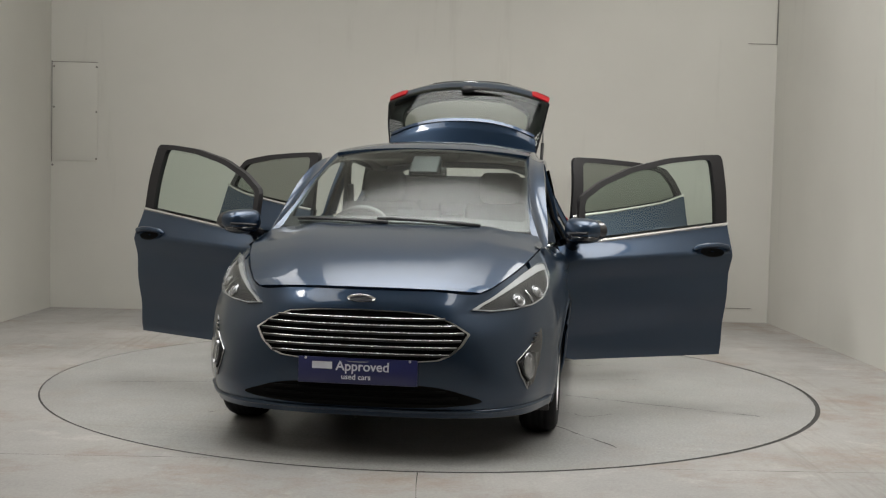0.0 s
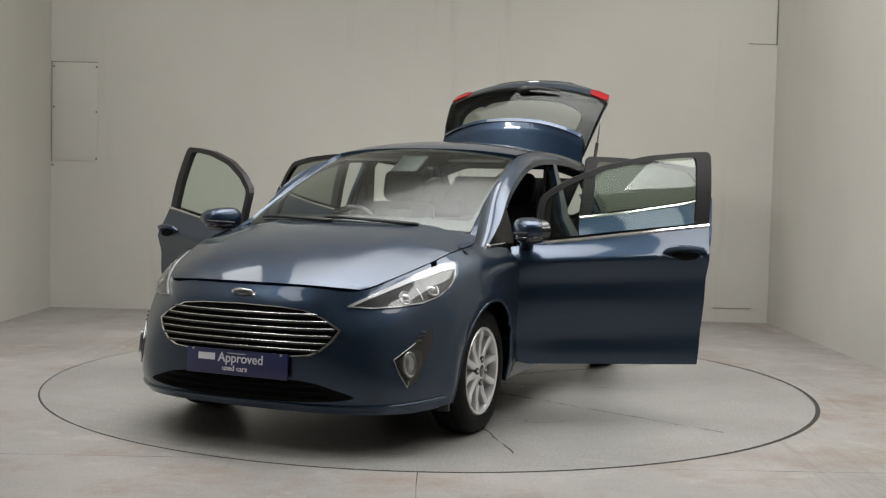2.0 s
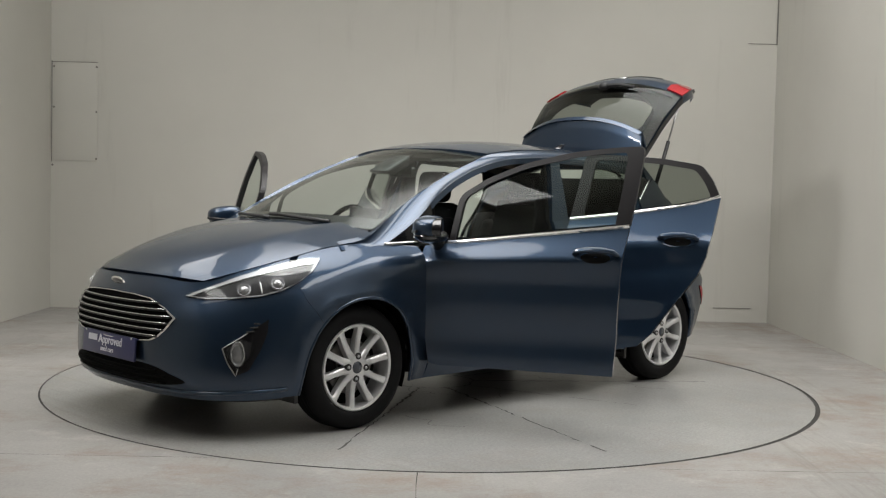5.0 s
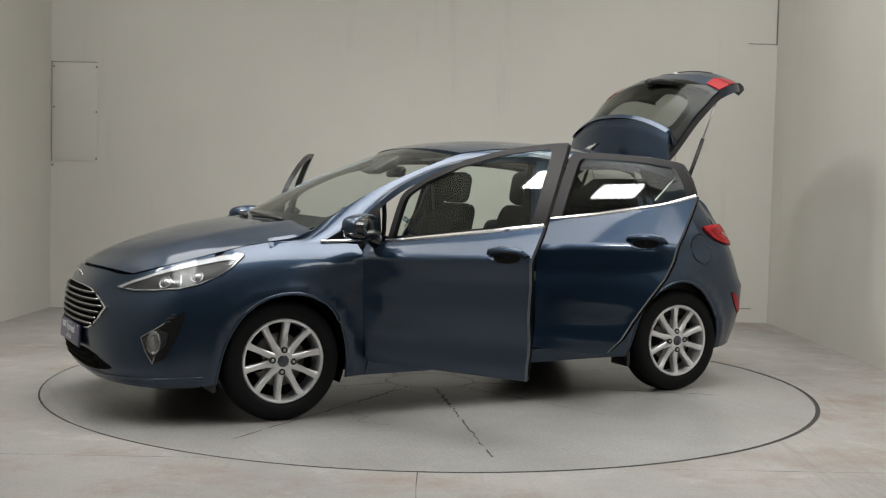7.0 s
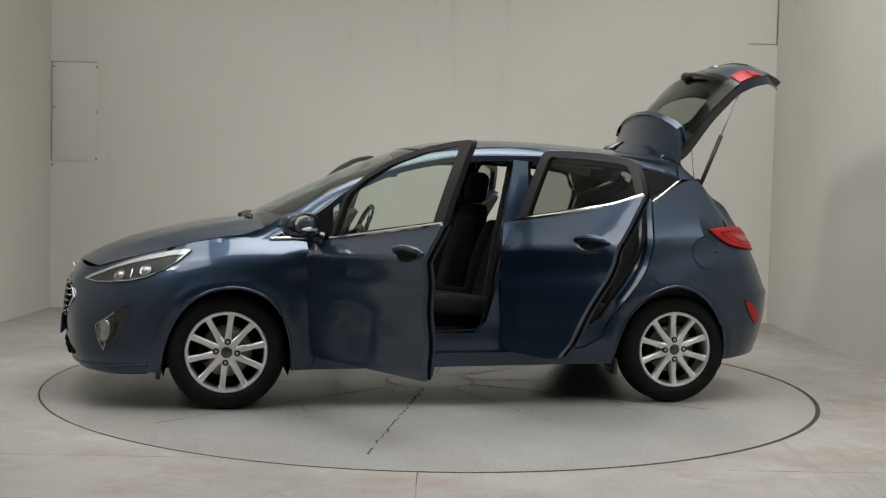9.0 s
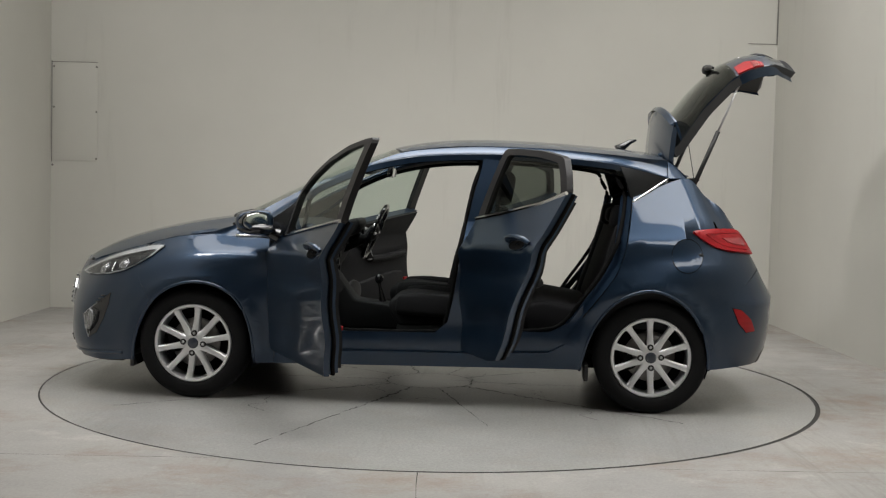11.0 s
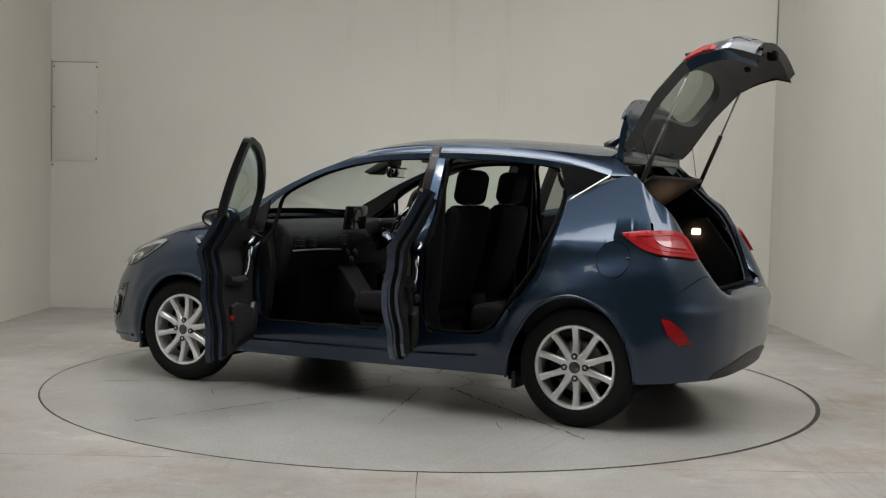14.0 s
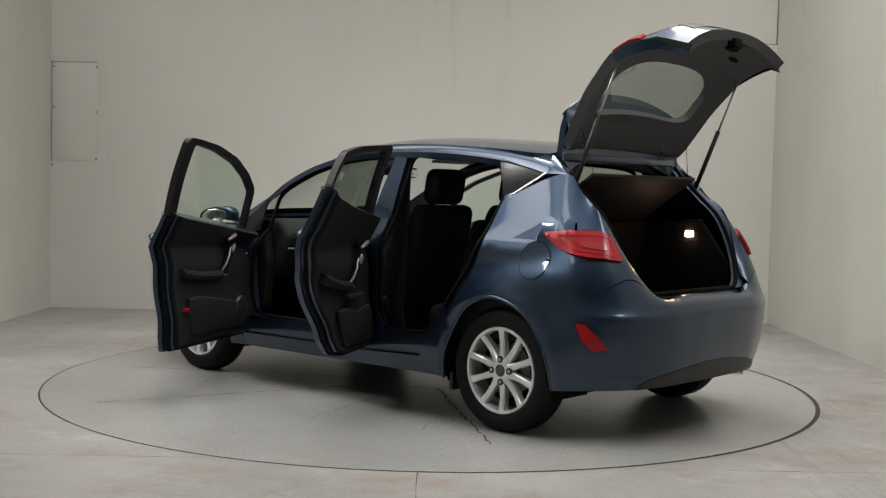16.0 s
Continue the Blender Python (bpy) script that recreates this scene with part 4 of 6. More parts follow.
    tube(bm, [(x, .722 - .008 * (k in (2, 3, 4)), z) for k, (x, z) in enumerate(spline([(grip[0][0] - .030, grip[0][1] + .012), (gx - .034, gz - .002), (grip[2][0] - .040, grip[2][1] - .012), (grip[2][0] + .02, grip[2][1] - .022)], 3))], .0052, 8)
    part("door_grip", bm, GRIPSILVER, door, "slanted silver door grip", m=M.copy())
    bm = bmesh.new()
    box(bm, (gx + .035, .712, gz + .062), (.030, .010, .05), .004, Matrix.Rotation(radians(40), 4, "Y"))
    part("switch_panel", bm, SATIN, door, "silver window switch panel", m=M.copy())
    bm = bmesh.new()
    ball(bm, (pull[0], .735, pull[1]), (.065, .014, .032), None, 18, 10)
    part("handle_bowl", bm, UNDER, door, m=M.copy())
    bm = bmesh.new()
    tube(bm, [(pull[0] + .055, .722, pull[1] + .010), (pull[0] + .02, .705, pull[1] + .008), (pull[0] - .02, .702, pull[1] - .004), (pull[0] - .05, .712, pull[1] - .020)], [.008, .012, .011, .007], 8)
    part("inner_handle", bm, SATIN, door, "silver inner door pull", m=M.copy())
    bm = bmesh.new()
    extrude_profile(bm, pk, .706, .740, .014)
    part("door_pocket", bm, TRIM, door, m=M.copy())
    if not rear:
        bm = bmesh.new()
        lathe(bm, [(0, .70), (.06, .698), (.075, .703), (.08, .72)], 24, Matrix.Translation((.56, 0, .45)))
        part("speaker_grille", bm, BLACK, door, m=M.copy())
    if not rear:
        bm = bmesh.new()
        box(bm, (-.10, .712, .505), (.045, .016, .022), .004)
        part("door_reflector", bm, REDLENS, door, "small red door edge reflector", m=M.copy())
    else:
        bm = bmesh.new()
        box(bm, (-.60, .712, .62), (.20, .03, .03), .01)
        part("trim_pull", bm, TRIM, door, m=M.copy())
    # window frame and glass
    fo, fi = rounded(frame_o), rounded(frame_i)
    ring("window_frame", cabin_side, fo, fi, FRAMEBLACK, door, "satin black window frame", n=140, rows=2, depth=.035, back=True, m=M, inward=(0, -1, 0))
    panel("window_glass", shifted(cabin_side, (0, -.016, 0)), dense(fi + (fi.mean(0) - fi) * -.02, .06), PRIVACY if rear else GLASS, door, "tinted %s door glass" % word, grid=(.15, .15), depth=0, m=M)
    bm = bmesh.new()
    tube(bm, on_surface(cabin_side, [(x, np.interp(x, BELT_X, BELT_Z) + .006) for x in np.linspace(frame_o[0][0], frame_o[-1][0], 14)] if not rear else [(x, np.interp(x, BELT_X, BELT_Z) + .004) for x in np.linspace(-.302, -1.132, 14)], .006), .0095, 6)
    part("window_strip", bm, CHROME, door, "chrome strip", m=M.copy())
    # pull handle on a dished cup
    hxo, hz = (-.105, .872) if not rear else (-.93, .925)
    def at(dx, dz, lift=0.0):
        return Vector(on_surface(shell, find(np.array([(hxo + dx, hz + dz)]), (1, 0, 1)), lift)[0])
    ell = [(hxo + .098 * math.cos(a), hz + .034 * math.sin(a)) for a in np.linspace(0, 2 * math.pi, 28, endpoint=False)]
    cup = panel("handle_cup", shell, find(np.array(ell), (1, 0, 1)), PAINT, door, "dished cup behind the door handle", grid=(.3, .3), depth=.004, lift=.002, m=M)
    # Flat near-black ring on the skin, painted as the cup's shade.
    ring("cup_shade_ring", shell, find(np.array([(hxo + .074 * math.cos(a), hz - .008 + .024 * math.sin(a)) for a in np.linspace(0, 2 * math.pi, 28, endpoint=False)]), (1, 0, 1)),
         find(np.array([(hxo + .010 * math.cos(a), hz - .004 + .003 * math.sin(a)) for a in np.linspace(0, 2 * math.pi, 28, endpoint=False)]), (1, 0, 1)), UNDER, door, "flat dark ring painted as shade in the handle cup", n=40, rows=1, depth=.001, lift=.004, m=M)
    bm = bmesh.new()
    tube(bm, [at(.108, .006, .004), at(.088, .011, .024), at(.03, .014, .034), at(-.03, .014, .035), at(-.088, .011, .026), at(-.108, .006, .004)], [.012, .017, .020, .020, .017, .012], 10, .8)
    part("door_handle", bm, PAINT, door, "body-coloured pull handle", m=M.copy())
    # hinges and check strap between door and pillar
    for z in (.42, .76):
        bm = bmesh.new()
        a = M @ Vector((hx - .10, hy - .035, z))
        b = m @ Vector((hx + .035, hy - .06, z))
        tube(bm, [a, (a + b) / 2, b], .016, 8)
        part("hinge", bm, PAINT, door, "painted door hinge")
    if not rear:
        build_mirror(door, M)


def build_mirror(door, M):
    bm = bmesh.new()
    ball(bm, (0, 0, 0), (1, 1, 1), None, 32, 18)
    for v in bm.verts:
        c = [math.copysign(abs(k) ** .72, k) for k in v.co]
        taper = 1.0 - .18 * c[1]
        v.co = (.722 + .080 * c[0] - .012 * c[1], .935 + .104 * c[1], .985 + .060 * c[2] * taper)
    for v in bm.verts:
        if v.co.x < .675:
            v.co.x = .675 + (v.co.x - .675) * .12
    part("mirror_shell", bm, PAINT, door, "blue door mirror housing", m=M.copy())
    bm = bmesh.new()
    ball(bm, (.716, .925, .945), (.085, .105, .036), Matrix.Rotation(radians(-8), 4, "Z"), 24, 12)
    tube(bm, [(.725, .90, .945), (.735, .85, .925), (.72, .800, .905)], [.036, .03, .04], 12)
    part("mirror_base", bm, GLOSSBLACK, door, "black mirror foot", m=M.copy())
    bm = bmesh.new()
    R = Matrix.Translation((.6590, .935, .983)) @ Matrix.Rotation(radians(16), 4, "Z") @ Matrix.Rotation(radians(90), 4, "Z") @ Matrix.Diagonal((.086, 1, .050, 1))
    lathe(bm, [(0, .004), (.5, .0035), (.9, .002), (1.0, -.002)], 32, R)
    bz = bmesh.new()
    lathe(bz, [(1.02, -.06), (1.09, -.012), (1.10, .002), (1.0, .003)], 32, R)
    part("mirror_bezel", bz, GLOSSBLACK, door, "black mirror bezel", m=M.copy())
    part("mirror_glass", bm, CHROME, door, "silvered mirror glass", m=M.copy())
    bm = bmesh.new()
    tube(bm, [(.800, .90, .962), (.802, .95, .965), (.785, 1.0, .968), (.75, 1.04, .97)], .008, 6)
    part("indicator_lens", bm, LAMPDARK, door, "clear indicator strip", m=M.copy())


def letters(text, size, mat, parent, m, name="lettering", label=""):
    cu = bpy.data.curves.new(name, "FONT")
    cu.body, cu.size, cu.align_x, cu.align_y, cu.extrude, cu.offset = text, size, "LEFT", "CENTER", 0.0008, size * 0.012
    tmp = new(name, cu)
    me = bpy.data.meshes.new_from_object(tmp.evaluated_get(bpy.context.evaluated_depsgraph_get()))
    bpy.data.objects.remove(tmp)
    me.transform(m)
    me.materials.clear()
    me.materials.append(mat)
    ob = new(name, me)
    ob.parent = parent
    return tagged(ob, label)


def build_wheels(car):
    spots = [(1.247, .815, 1, 0.20), (-1.247, .815, 1, 0.35), (1.247, -.815, -1, 0.1), (-1.247, -.815, -1, 0.5)]
    first = None
    for hx, hy, side, spin in spots:
        m = Matrix.Translation((hx, hy, .303)) @ Matrix.Rotation(0 if side > 0 else math.pi, 4, "Z") @ Matrix.Rotation(spin, 4, "Y")
        if first:
            w = copy_thing(first, m)
            w.parent = car
            continue
        # spoked alloy; the axle is y, the outer face looks along +y
        bm = bmesh.new()
        lathe(bm, [(.2135, -.010), (.2150, .006), (.2100, .012), (.1990, .008), (.1940, -.010), (.1960, -.05), (.1930, -.17)], 64)
        lathe(bm, [(.026, .002), (.030, .006), (.056, .004), (.062, -.006), (.064, -.045)], 40)
        bmesh.ops.recalc_face_normals(bm, faces=bm.faces)
        first = part("wheel", bm, ALLOY, car, "ten-spoke silver alloy wheel", sharp=40)
        first.matrix_basis = m
        bm = bmesh.new()
        rows = []
        for r, w2, y, t in ((.048, .0205, .006, .040), (.085, .0168, -.005, .042), (.135, .0150, -.006, .040), (.18, .0160, .001, .036), (.204, .0205, .006, .034)):
            rows.append([bm.verts.new((r, yy, off)) for off, yy in ((-w2, y - t), (-w2, y - .006), (-w2 * .62, y), (w2 * .62, y), (w2, y - .006), (w2, y - t))])
        for p, s in zip(rows, rows[1:]):
            for j in range(5):
                bm.faces.new((p[j], p[j + 1], s[j + 1], s[j]))
        bmesh.ops.recalc_face_normals(bm, faces=bm.faces)
        sp = part("spoke", bm, ALLOY, first, sharp=40)
        for k in range(1, 10):
            o = sp.copy()
            scene.collection.objects.link(o)
            o.matrix_basis = Matrix.Rotation(k * math.pi / 5, 4, "Y")
        bm = bmesh.new()
        lathe(bm, [(.192, -.16), (.215, -.165), (.26, -.168), (.292, -.155), (.302, -.135), (.304, -.129), (.3062, -.121), (.3062, -.109), (.3045, -.103), (.3045, -.099), (.3062, -.091), (.3062, -.079), (.3045, -.073), (.3045, -.070), (.3062, -.064), (.3062, -.052), (.3045, -.046), (.3045, -.043), (.3062, -.036), (.3062, -.024), (.302, -.015), (.294, .004), (.268, .017), (.240, .017), (.222, .013), (.2145, .004), (.212, -.006)], 72)
        part("tyre", bm, RUBBER, first, "black rubber tyre")
        bm = bmesh.new()
        lathe(bm, [(0, .009), (.026, .009), (.0315, .005), (.032, -.004)], 28)
        part("centre_cap", bm, BADGE, first, "dark round centre cap")
        for k in range(4):
            a = k * math.pi / 2 + .3
            at_nut = Matrix.Translation((.055 * math.cos(a), .006, .055 * math.sin(a)))
            # Flat black disc on the hub: the nut hole's shade is painted.
            bm = bmesh.new()
            lathe(bm, [(.0155, .0005), (.0165, .002), (.0175, -.014)], 14, at_nut)
            lathe(bm, [(0, .0002), (.0155, .0005)], 14, at_nut)
            part("nut_hole_shade", bm, BLACK, first, "black disc painted as the shade of a nut hole")
            bm = bmesh.new()
            lathe(bm, [(0, .005), (.006, .005), (.008, .003), (.0085, 0)], 6, at_nut)
            part("wheel_nut", bm, SATIN, first, "steel wheel nut")
        bm = bmesh.new()
        lathe(bm, [(.07, -.055), (.135, -.055), (.135, -.075), (.07, -.075)], 48)
        part("brake_disc", bm, DISC, first, "steel brake disc")
        bm = bmesh.new()
        box(bm, (.118, -.06, .03), (.06, .05, .13), .015)
        part("brake_caliper", bm, UNDER, first)
        # Flat near-black disc across the rim, put in for the shade behind the spokes.
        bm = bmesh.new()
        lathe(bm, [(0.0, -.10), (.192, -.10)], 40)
        part("spoke_shade_disc", bm, UNDER, first, "near-black disc added as shade behind the spokes")


HEADLAMP = [(1.980, .458, .650), (1.925, .545, .640), (1.84, .635, .645), (1.745, .712, .660), (1.655, .760, .690), (1.57, .782, .735), (1.49, .775, .780), (1.425, .742, .826),
            (1.50, .705, .822), (1.62, .655, .786), (1.76, .600, .742), (1.88, .540, .700), (1.95, .488, .672)]
FOGCUP = [(1.735, .772, .565), (1.82, .725, .500), (1.905, .650, .428), (1.89, .668, .365), (1.863, .695, .305), (1.82, .735, .330), (1.775, .765, .42), (1.745, .775, .50)]
GRILLE = [(0, .655), (.20, .650), (.315, .638), (.40, .602), (.470, .556), (.440, .506), (.395, .466), (.346, .446), (.20, .434), (0, .430)]
INTAKE = [(0, .338), (.25, .336), (.37, .322), (.46, .296), (.53, .266), (.42, .246), (.25, .236), (0, .234)]


def inset(uv, k):
    """The outline drawn in towards its middle line by the part k."""
    c = uv.mean(0)
    return c + (uv - c) * k


def build_front(car):
    for side in (1, -1):
        m = mirrored(side)
        uv = on_body(HEADLAMP, .03)
        lamp = panel("headlight", shell, uv, LAMPDARK, car, "clear headlight with a white light guide", grid=(.1, .2), depth=.02, lift=.003, m=m)
        c = uv.mean(0)
        ring("light_guide", shell, inset(uv, .985), np.array([c + [-.01, -.07]]) + (uv - c) * [.90, .76], LENSWHITE, lamp, "frosted white light guide", n=90, rows=3, depth=.006, lift=.009, m=m)
        for px, rr in ((1.80, .032), (1.665, .032)):
            q = find(np.array([(px, .66 if px > 1.7 else .735, .690 if px > 1.7 else .722)]), (1, 1, 1))
            p = Vector(on_surface(shell, q, .002)[0])
            nn = Vector(surface_normals(shell, q, False)[0])
            bm = bmesh.new()
            mm = Matrix.Translation(p) @ nn.to_track_quat("Y", "Z").to_matrix().to_4x4()
            lathe(bm, [(rr, .002), (rr * 1.06, .010), (rr * .9, .013), (rr * .82, .006), (rr * .7, .012), (rr * .45, .018), (0, .020)], 24, mm)
            part("projector_lens", bm, FOGOPTIC, lamp, "round clear projector lens", m=m)
        q = find(np.array([(1.73, .705, .668), (1.735, .69, .735)]), (1, 1, 1))
        bm = bmesh.new()
        tube(bm, on_surface(shell, q[0] + (q[1] - q[0]) * np.linspace(0, 1, 6)[:, None], .009), .005, 6)
        part("lamp_divider", bm, REFLECTOR, lamp, "bright lamp divider", m=m)
        panel("lamp_cover", shell, uv, CLEAR, lamp, "clear plastic lamp cover", grid=(.1, .2), depth=.012, lift=.020, m=m)
        fuv = on_body(FOGCUP, .03)
        fog = panel("fog_light", shell, fuv, GLOSSBLACK, car, "fog light in a gloss black recess", grid=(.1, .2), depth=.01, lift=.003, m=m)
        bm = bmesh.new()
        tube(bm, on_surface(shell, np.vstack([on_body(FOGCUP[1:5], .02)[:-8]]), .004), .0024, 6)
        part("fog_trim", bm, SATIN, fog, "silver fog light trim", m=m)
        lens = on_body([(1.840, .705, .470), (1.895, .660, .420), (1.880, .678, .370), (1.858, .700, .335), (1.815, .738, .40), (1.805, .738, .455)], .02)
        panel("fog_lens", shell, lens, LAMPDARK, fog, "dark fog lamp housing", grid=(.06, .1), depth=.01, lift=.010, m=m)
        q = find(np.array([(1.855, .697, .405)]), (1, 1, 1))
        mm = Matrix.Translation(Vector(on_surface(shell, q, .011)[0])) @ Vector(surface_normals(shell, q, False)[0]).to_track_quat("Y", "Z").to_matrix().to_4x4()
        bm = bmesh.new()
        lathe(bm, [(.046, .0), (.045, .010), (.041, .010), (.037, .002), (.026, .006), (.012, .010), (0, .011)], 24, mm @ Matrix.Diagonal((.72, 1, 1.25, 1)))
        part("fog_lens", bm, FOGOPTIC, fog, "round clear fog lamp lens", m=m)
        panel("fog_cover", shell, inset(lens, 1.08), CLEAR, fog, "clear cover", grid=(.1, .2), depth=0, lift=.020, m=m)
        for z in (.505, .522, .539):
            bm = bmesh.new()
            q = on_body([(1.83 - (z - .5) * 1.2, .72, z), (1.765, .765, z + .008)], .02)
            tube(bm, on_surface(shell, q[:3], .006), .004, 6)
            part("fog_fin", bm, BLACK, fog, m=m)
    # grille
    gp = np.array(GRILLE)
    half = find(np.vstack([np.linspace(p, q, 5)[:-1] for p, q in zip(gp[:-1], gp[1:])] + [gp[-1:]]), (0, 1, 1))
    half[0, 0] = half[-1, 0] = 0.0
    whole = np.vstack([half, (half * [-1, 1])[::-1][1:-1]])
    grille = panel("grille", shell, whole, UNDER, car, "black grille with chrome bars", grid=(.15, .15), depth=.02, lift=.002)
    ring("grille_surround", shell, whole, inset(whole, .965), CHROME, grille, "chrome grille surround", n=150, rows=2, depth=.012, lift=.011)
    for z in (.618, .588, .558, .528, .498, .468):
        ww = np.interp(z, [.44, .468, .505, .556, .606, .642], [.30, .385, .425, .445, .395, .30])
        q = find(np.array([(y, z) for y in np.linspace(0, ww, 9)]), (0, 1, 1))
        q[0, 0] = 0
        q = np.vstack([(q * [-1, 1])[::-1][:-1], q])
        p = on_surface(shell, q, .010)
        bm = bmesh.new()
        tube(bm, p, .0085, 8, .75)
        part("grille_bar", bm, BLACK, grille)
        bm = bmesh.new()
        tube(bm, p + [.0065, 0, .0045], .0024, 6)
        part("grille_bar_edge", bm, CHROME, grille, "chrome bar edge")
    half = find(spline(INTAKE, 4), (0, 1, 1))
    half[0, 0] = half[-1, 0] = 0.0
    intake = panel("lower_intake", shell, np.vstack([half, (half * [-1, 1])[::-1][1:-1]]), UNDER, car, "black lower air intake", grid=(.15, .15), depth=.02, lift=.003)
    for z in (.256, .284, .312):
        ww = np.interp(z, [.24, .266, .322], [.36, .46, .36])
        q = find(np.array([(y, z) for y in np.linspace(0, ww, 8)]), (0, 1, 1))
        q[0, 0] = 0
        bm = bmesh.new()
        tube(bm, on_surface(shell, np.vstack([(q * [-1, 1])[::-1][:-1], q]), .008), .006, 6)
        part("intake_bar", bm, UNDER, intake)
    # splitter edge
    bm = bmesh.new()
    q = np.array([(u, .45) for u in np.linspace(-4.6, 4.6, 40)])
    tube(bm, on_surface(shell, q, .002), .010, 8)
    part("bumper_lip", bm, PAINT, car, "rounded lower bumper edge")
    bm = bmesh.new()
    q = np.array([(u, .02) for u in np.linspace(-4.4, 4.4, 40)])
    tube(bm, on_surface(shell, q, -.02), .016, 8)
    part("chin_spoiler", bm, BLACK, car, "black rubber chin strip")
    # badge on the nose
    p = Vector(on_surface(shell, np.array([(0, 4.5)]), .004)[0])
    mm = Matrix.Translation(p) @ Matrix.Rotation(radians(30), 4, "Y")
    bm = bmesh.new()
    ball(bm, (0, 0, 0), (.008, .064, .026), mm, 32, 12)
    badge = part("badge", bm, CHROME, car, "plain oval chrome badge")
    bm = bmesh.new()
    ball(bm, (.003, 0, 0), (.008, .054, .0195), mm, 32, 12)
    part("badge_field", bm, BADGE, badge, "dark oval field")
    # show plate
    tilt = Matrix.Translation((2.133, 0, .392)) @ Matrix.Rotation(radians(-4), 4, "Y")
    bm = bmesh.new()
    box(bm, (0, 0, 0), (.012, .522, .112), .004, None)
    plate = part("show_plate", bm, PLATEBLUE, car, "navy dealer show plate with pale lettering", m=tilt.copy())
    for y in (-.245, .245):
        bm = bmesh.new()
        ball(bm, (.008, y * .93, .050), (.004, .006, .006), None, 10, 6)
        part("plate_screw", bm, SATIN, plate, m=tilt.copy())
    face = tilt @ Matrix(((0, 0, 1, .0068), (1, 0, 0, 0), (0, 1, 0, 0), (0, 0, 0, 1)))
    bm = bmesh.new()
    box(bm, (-.155, .021, 0), (.088, .030, .0016), .0)
    part("wordmark_bar", bm, LETTER, plate, "pale bar in place of a brand word", m=face.copy(), smooth=False)
    letters("Approved", .058, LETTER, plate, face @ Matrix.Translation((-.095, .019, 0)))
    letters("used cars", .034, LETTER, plate, face @ Matrix.Translation((-.070, -.026, 0)))
    # wipers in the scuttle
    sc = [(-.085, v) for v in np.linspace(-.97, .97, 18)] + [(.02, v) for v in np.linspace(.97, -.97, 18)]
    panel("scuttle", shifted(screen, (0, 0, -.006)), sc, BLACK, car, "black plastic scuttle below the windscreen", grid=(.1, .15), depth=.01)
    for v0, v1, u1 in ((.62, -.12, .045), (-.10, -.80, .045)):
        p = [on_surface(screen, [(.005 + (u1 - .005) * t, v0 + (v1 - v0) * t)], .018)[0] for t in np.linspace(0, 1, 9)]
        bm = bmesh.new()
        tube(bm, p, [.012, .011, .010, .009, .008, .008, .007, .007, .006], 8)
        w = part("wiper", bm, BLACK, car, "black windscreen wiper")
        p = [on_surface(screen, [(.03 + .02 * t, v0 + (v1 - v0) * (.15 + .95 * t))], .012)[0] for t in np.linspace(0, 1, 7)]
        bm = bmesh.new()
        tube(bm, p, .008, 6)
        part("blade", bm, BLACK, w)


TAILLAMP = [(-1.455, .778, .985), (-1.50, .785, 1.012), (-1.566, .768, 1.022), (-1.63, .715, 1.010), (-1.690, .640, .990), (-1.735, .610, .955), (-1.775, .615, .905), (-1.795, .620, .862),
            (-1.73, .688, .868), (-1.66, .745, .880), (-1.58, .778, .905), (-1.51, .785, .945)]
REFLECT = [(-1.672, .790, .578), (-1.715, .775, .570), (-1.765, .742, .520), (-1.795, .715, .458), (-1.745, .755, .452), (-1.70, .778, .500)]


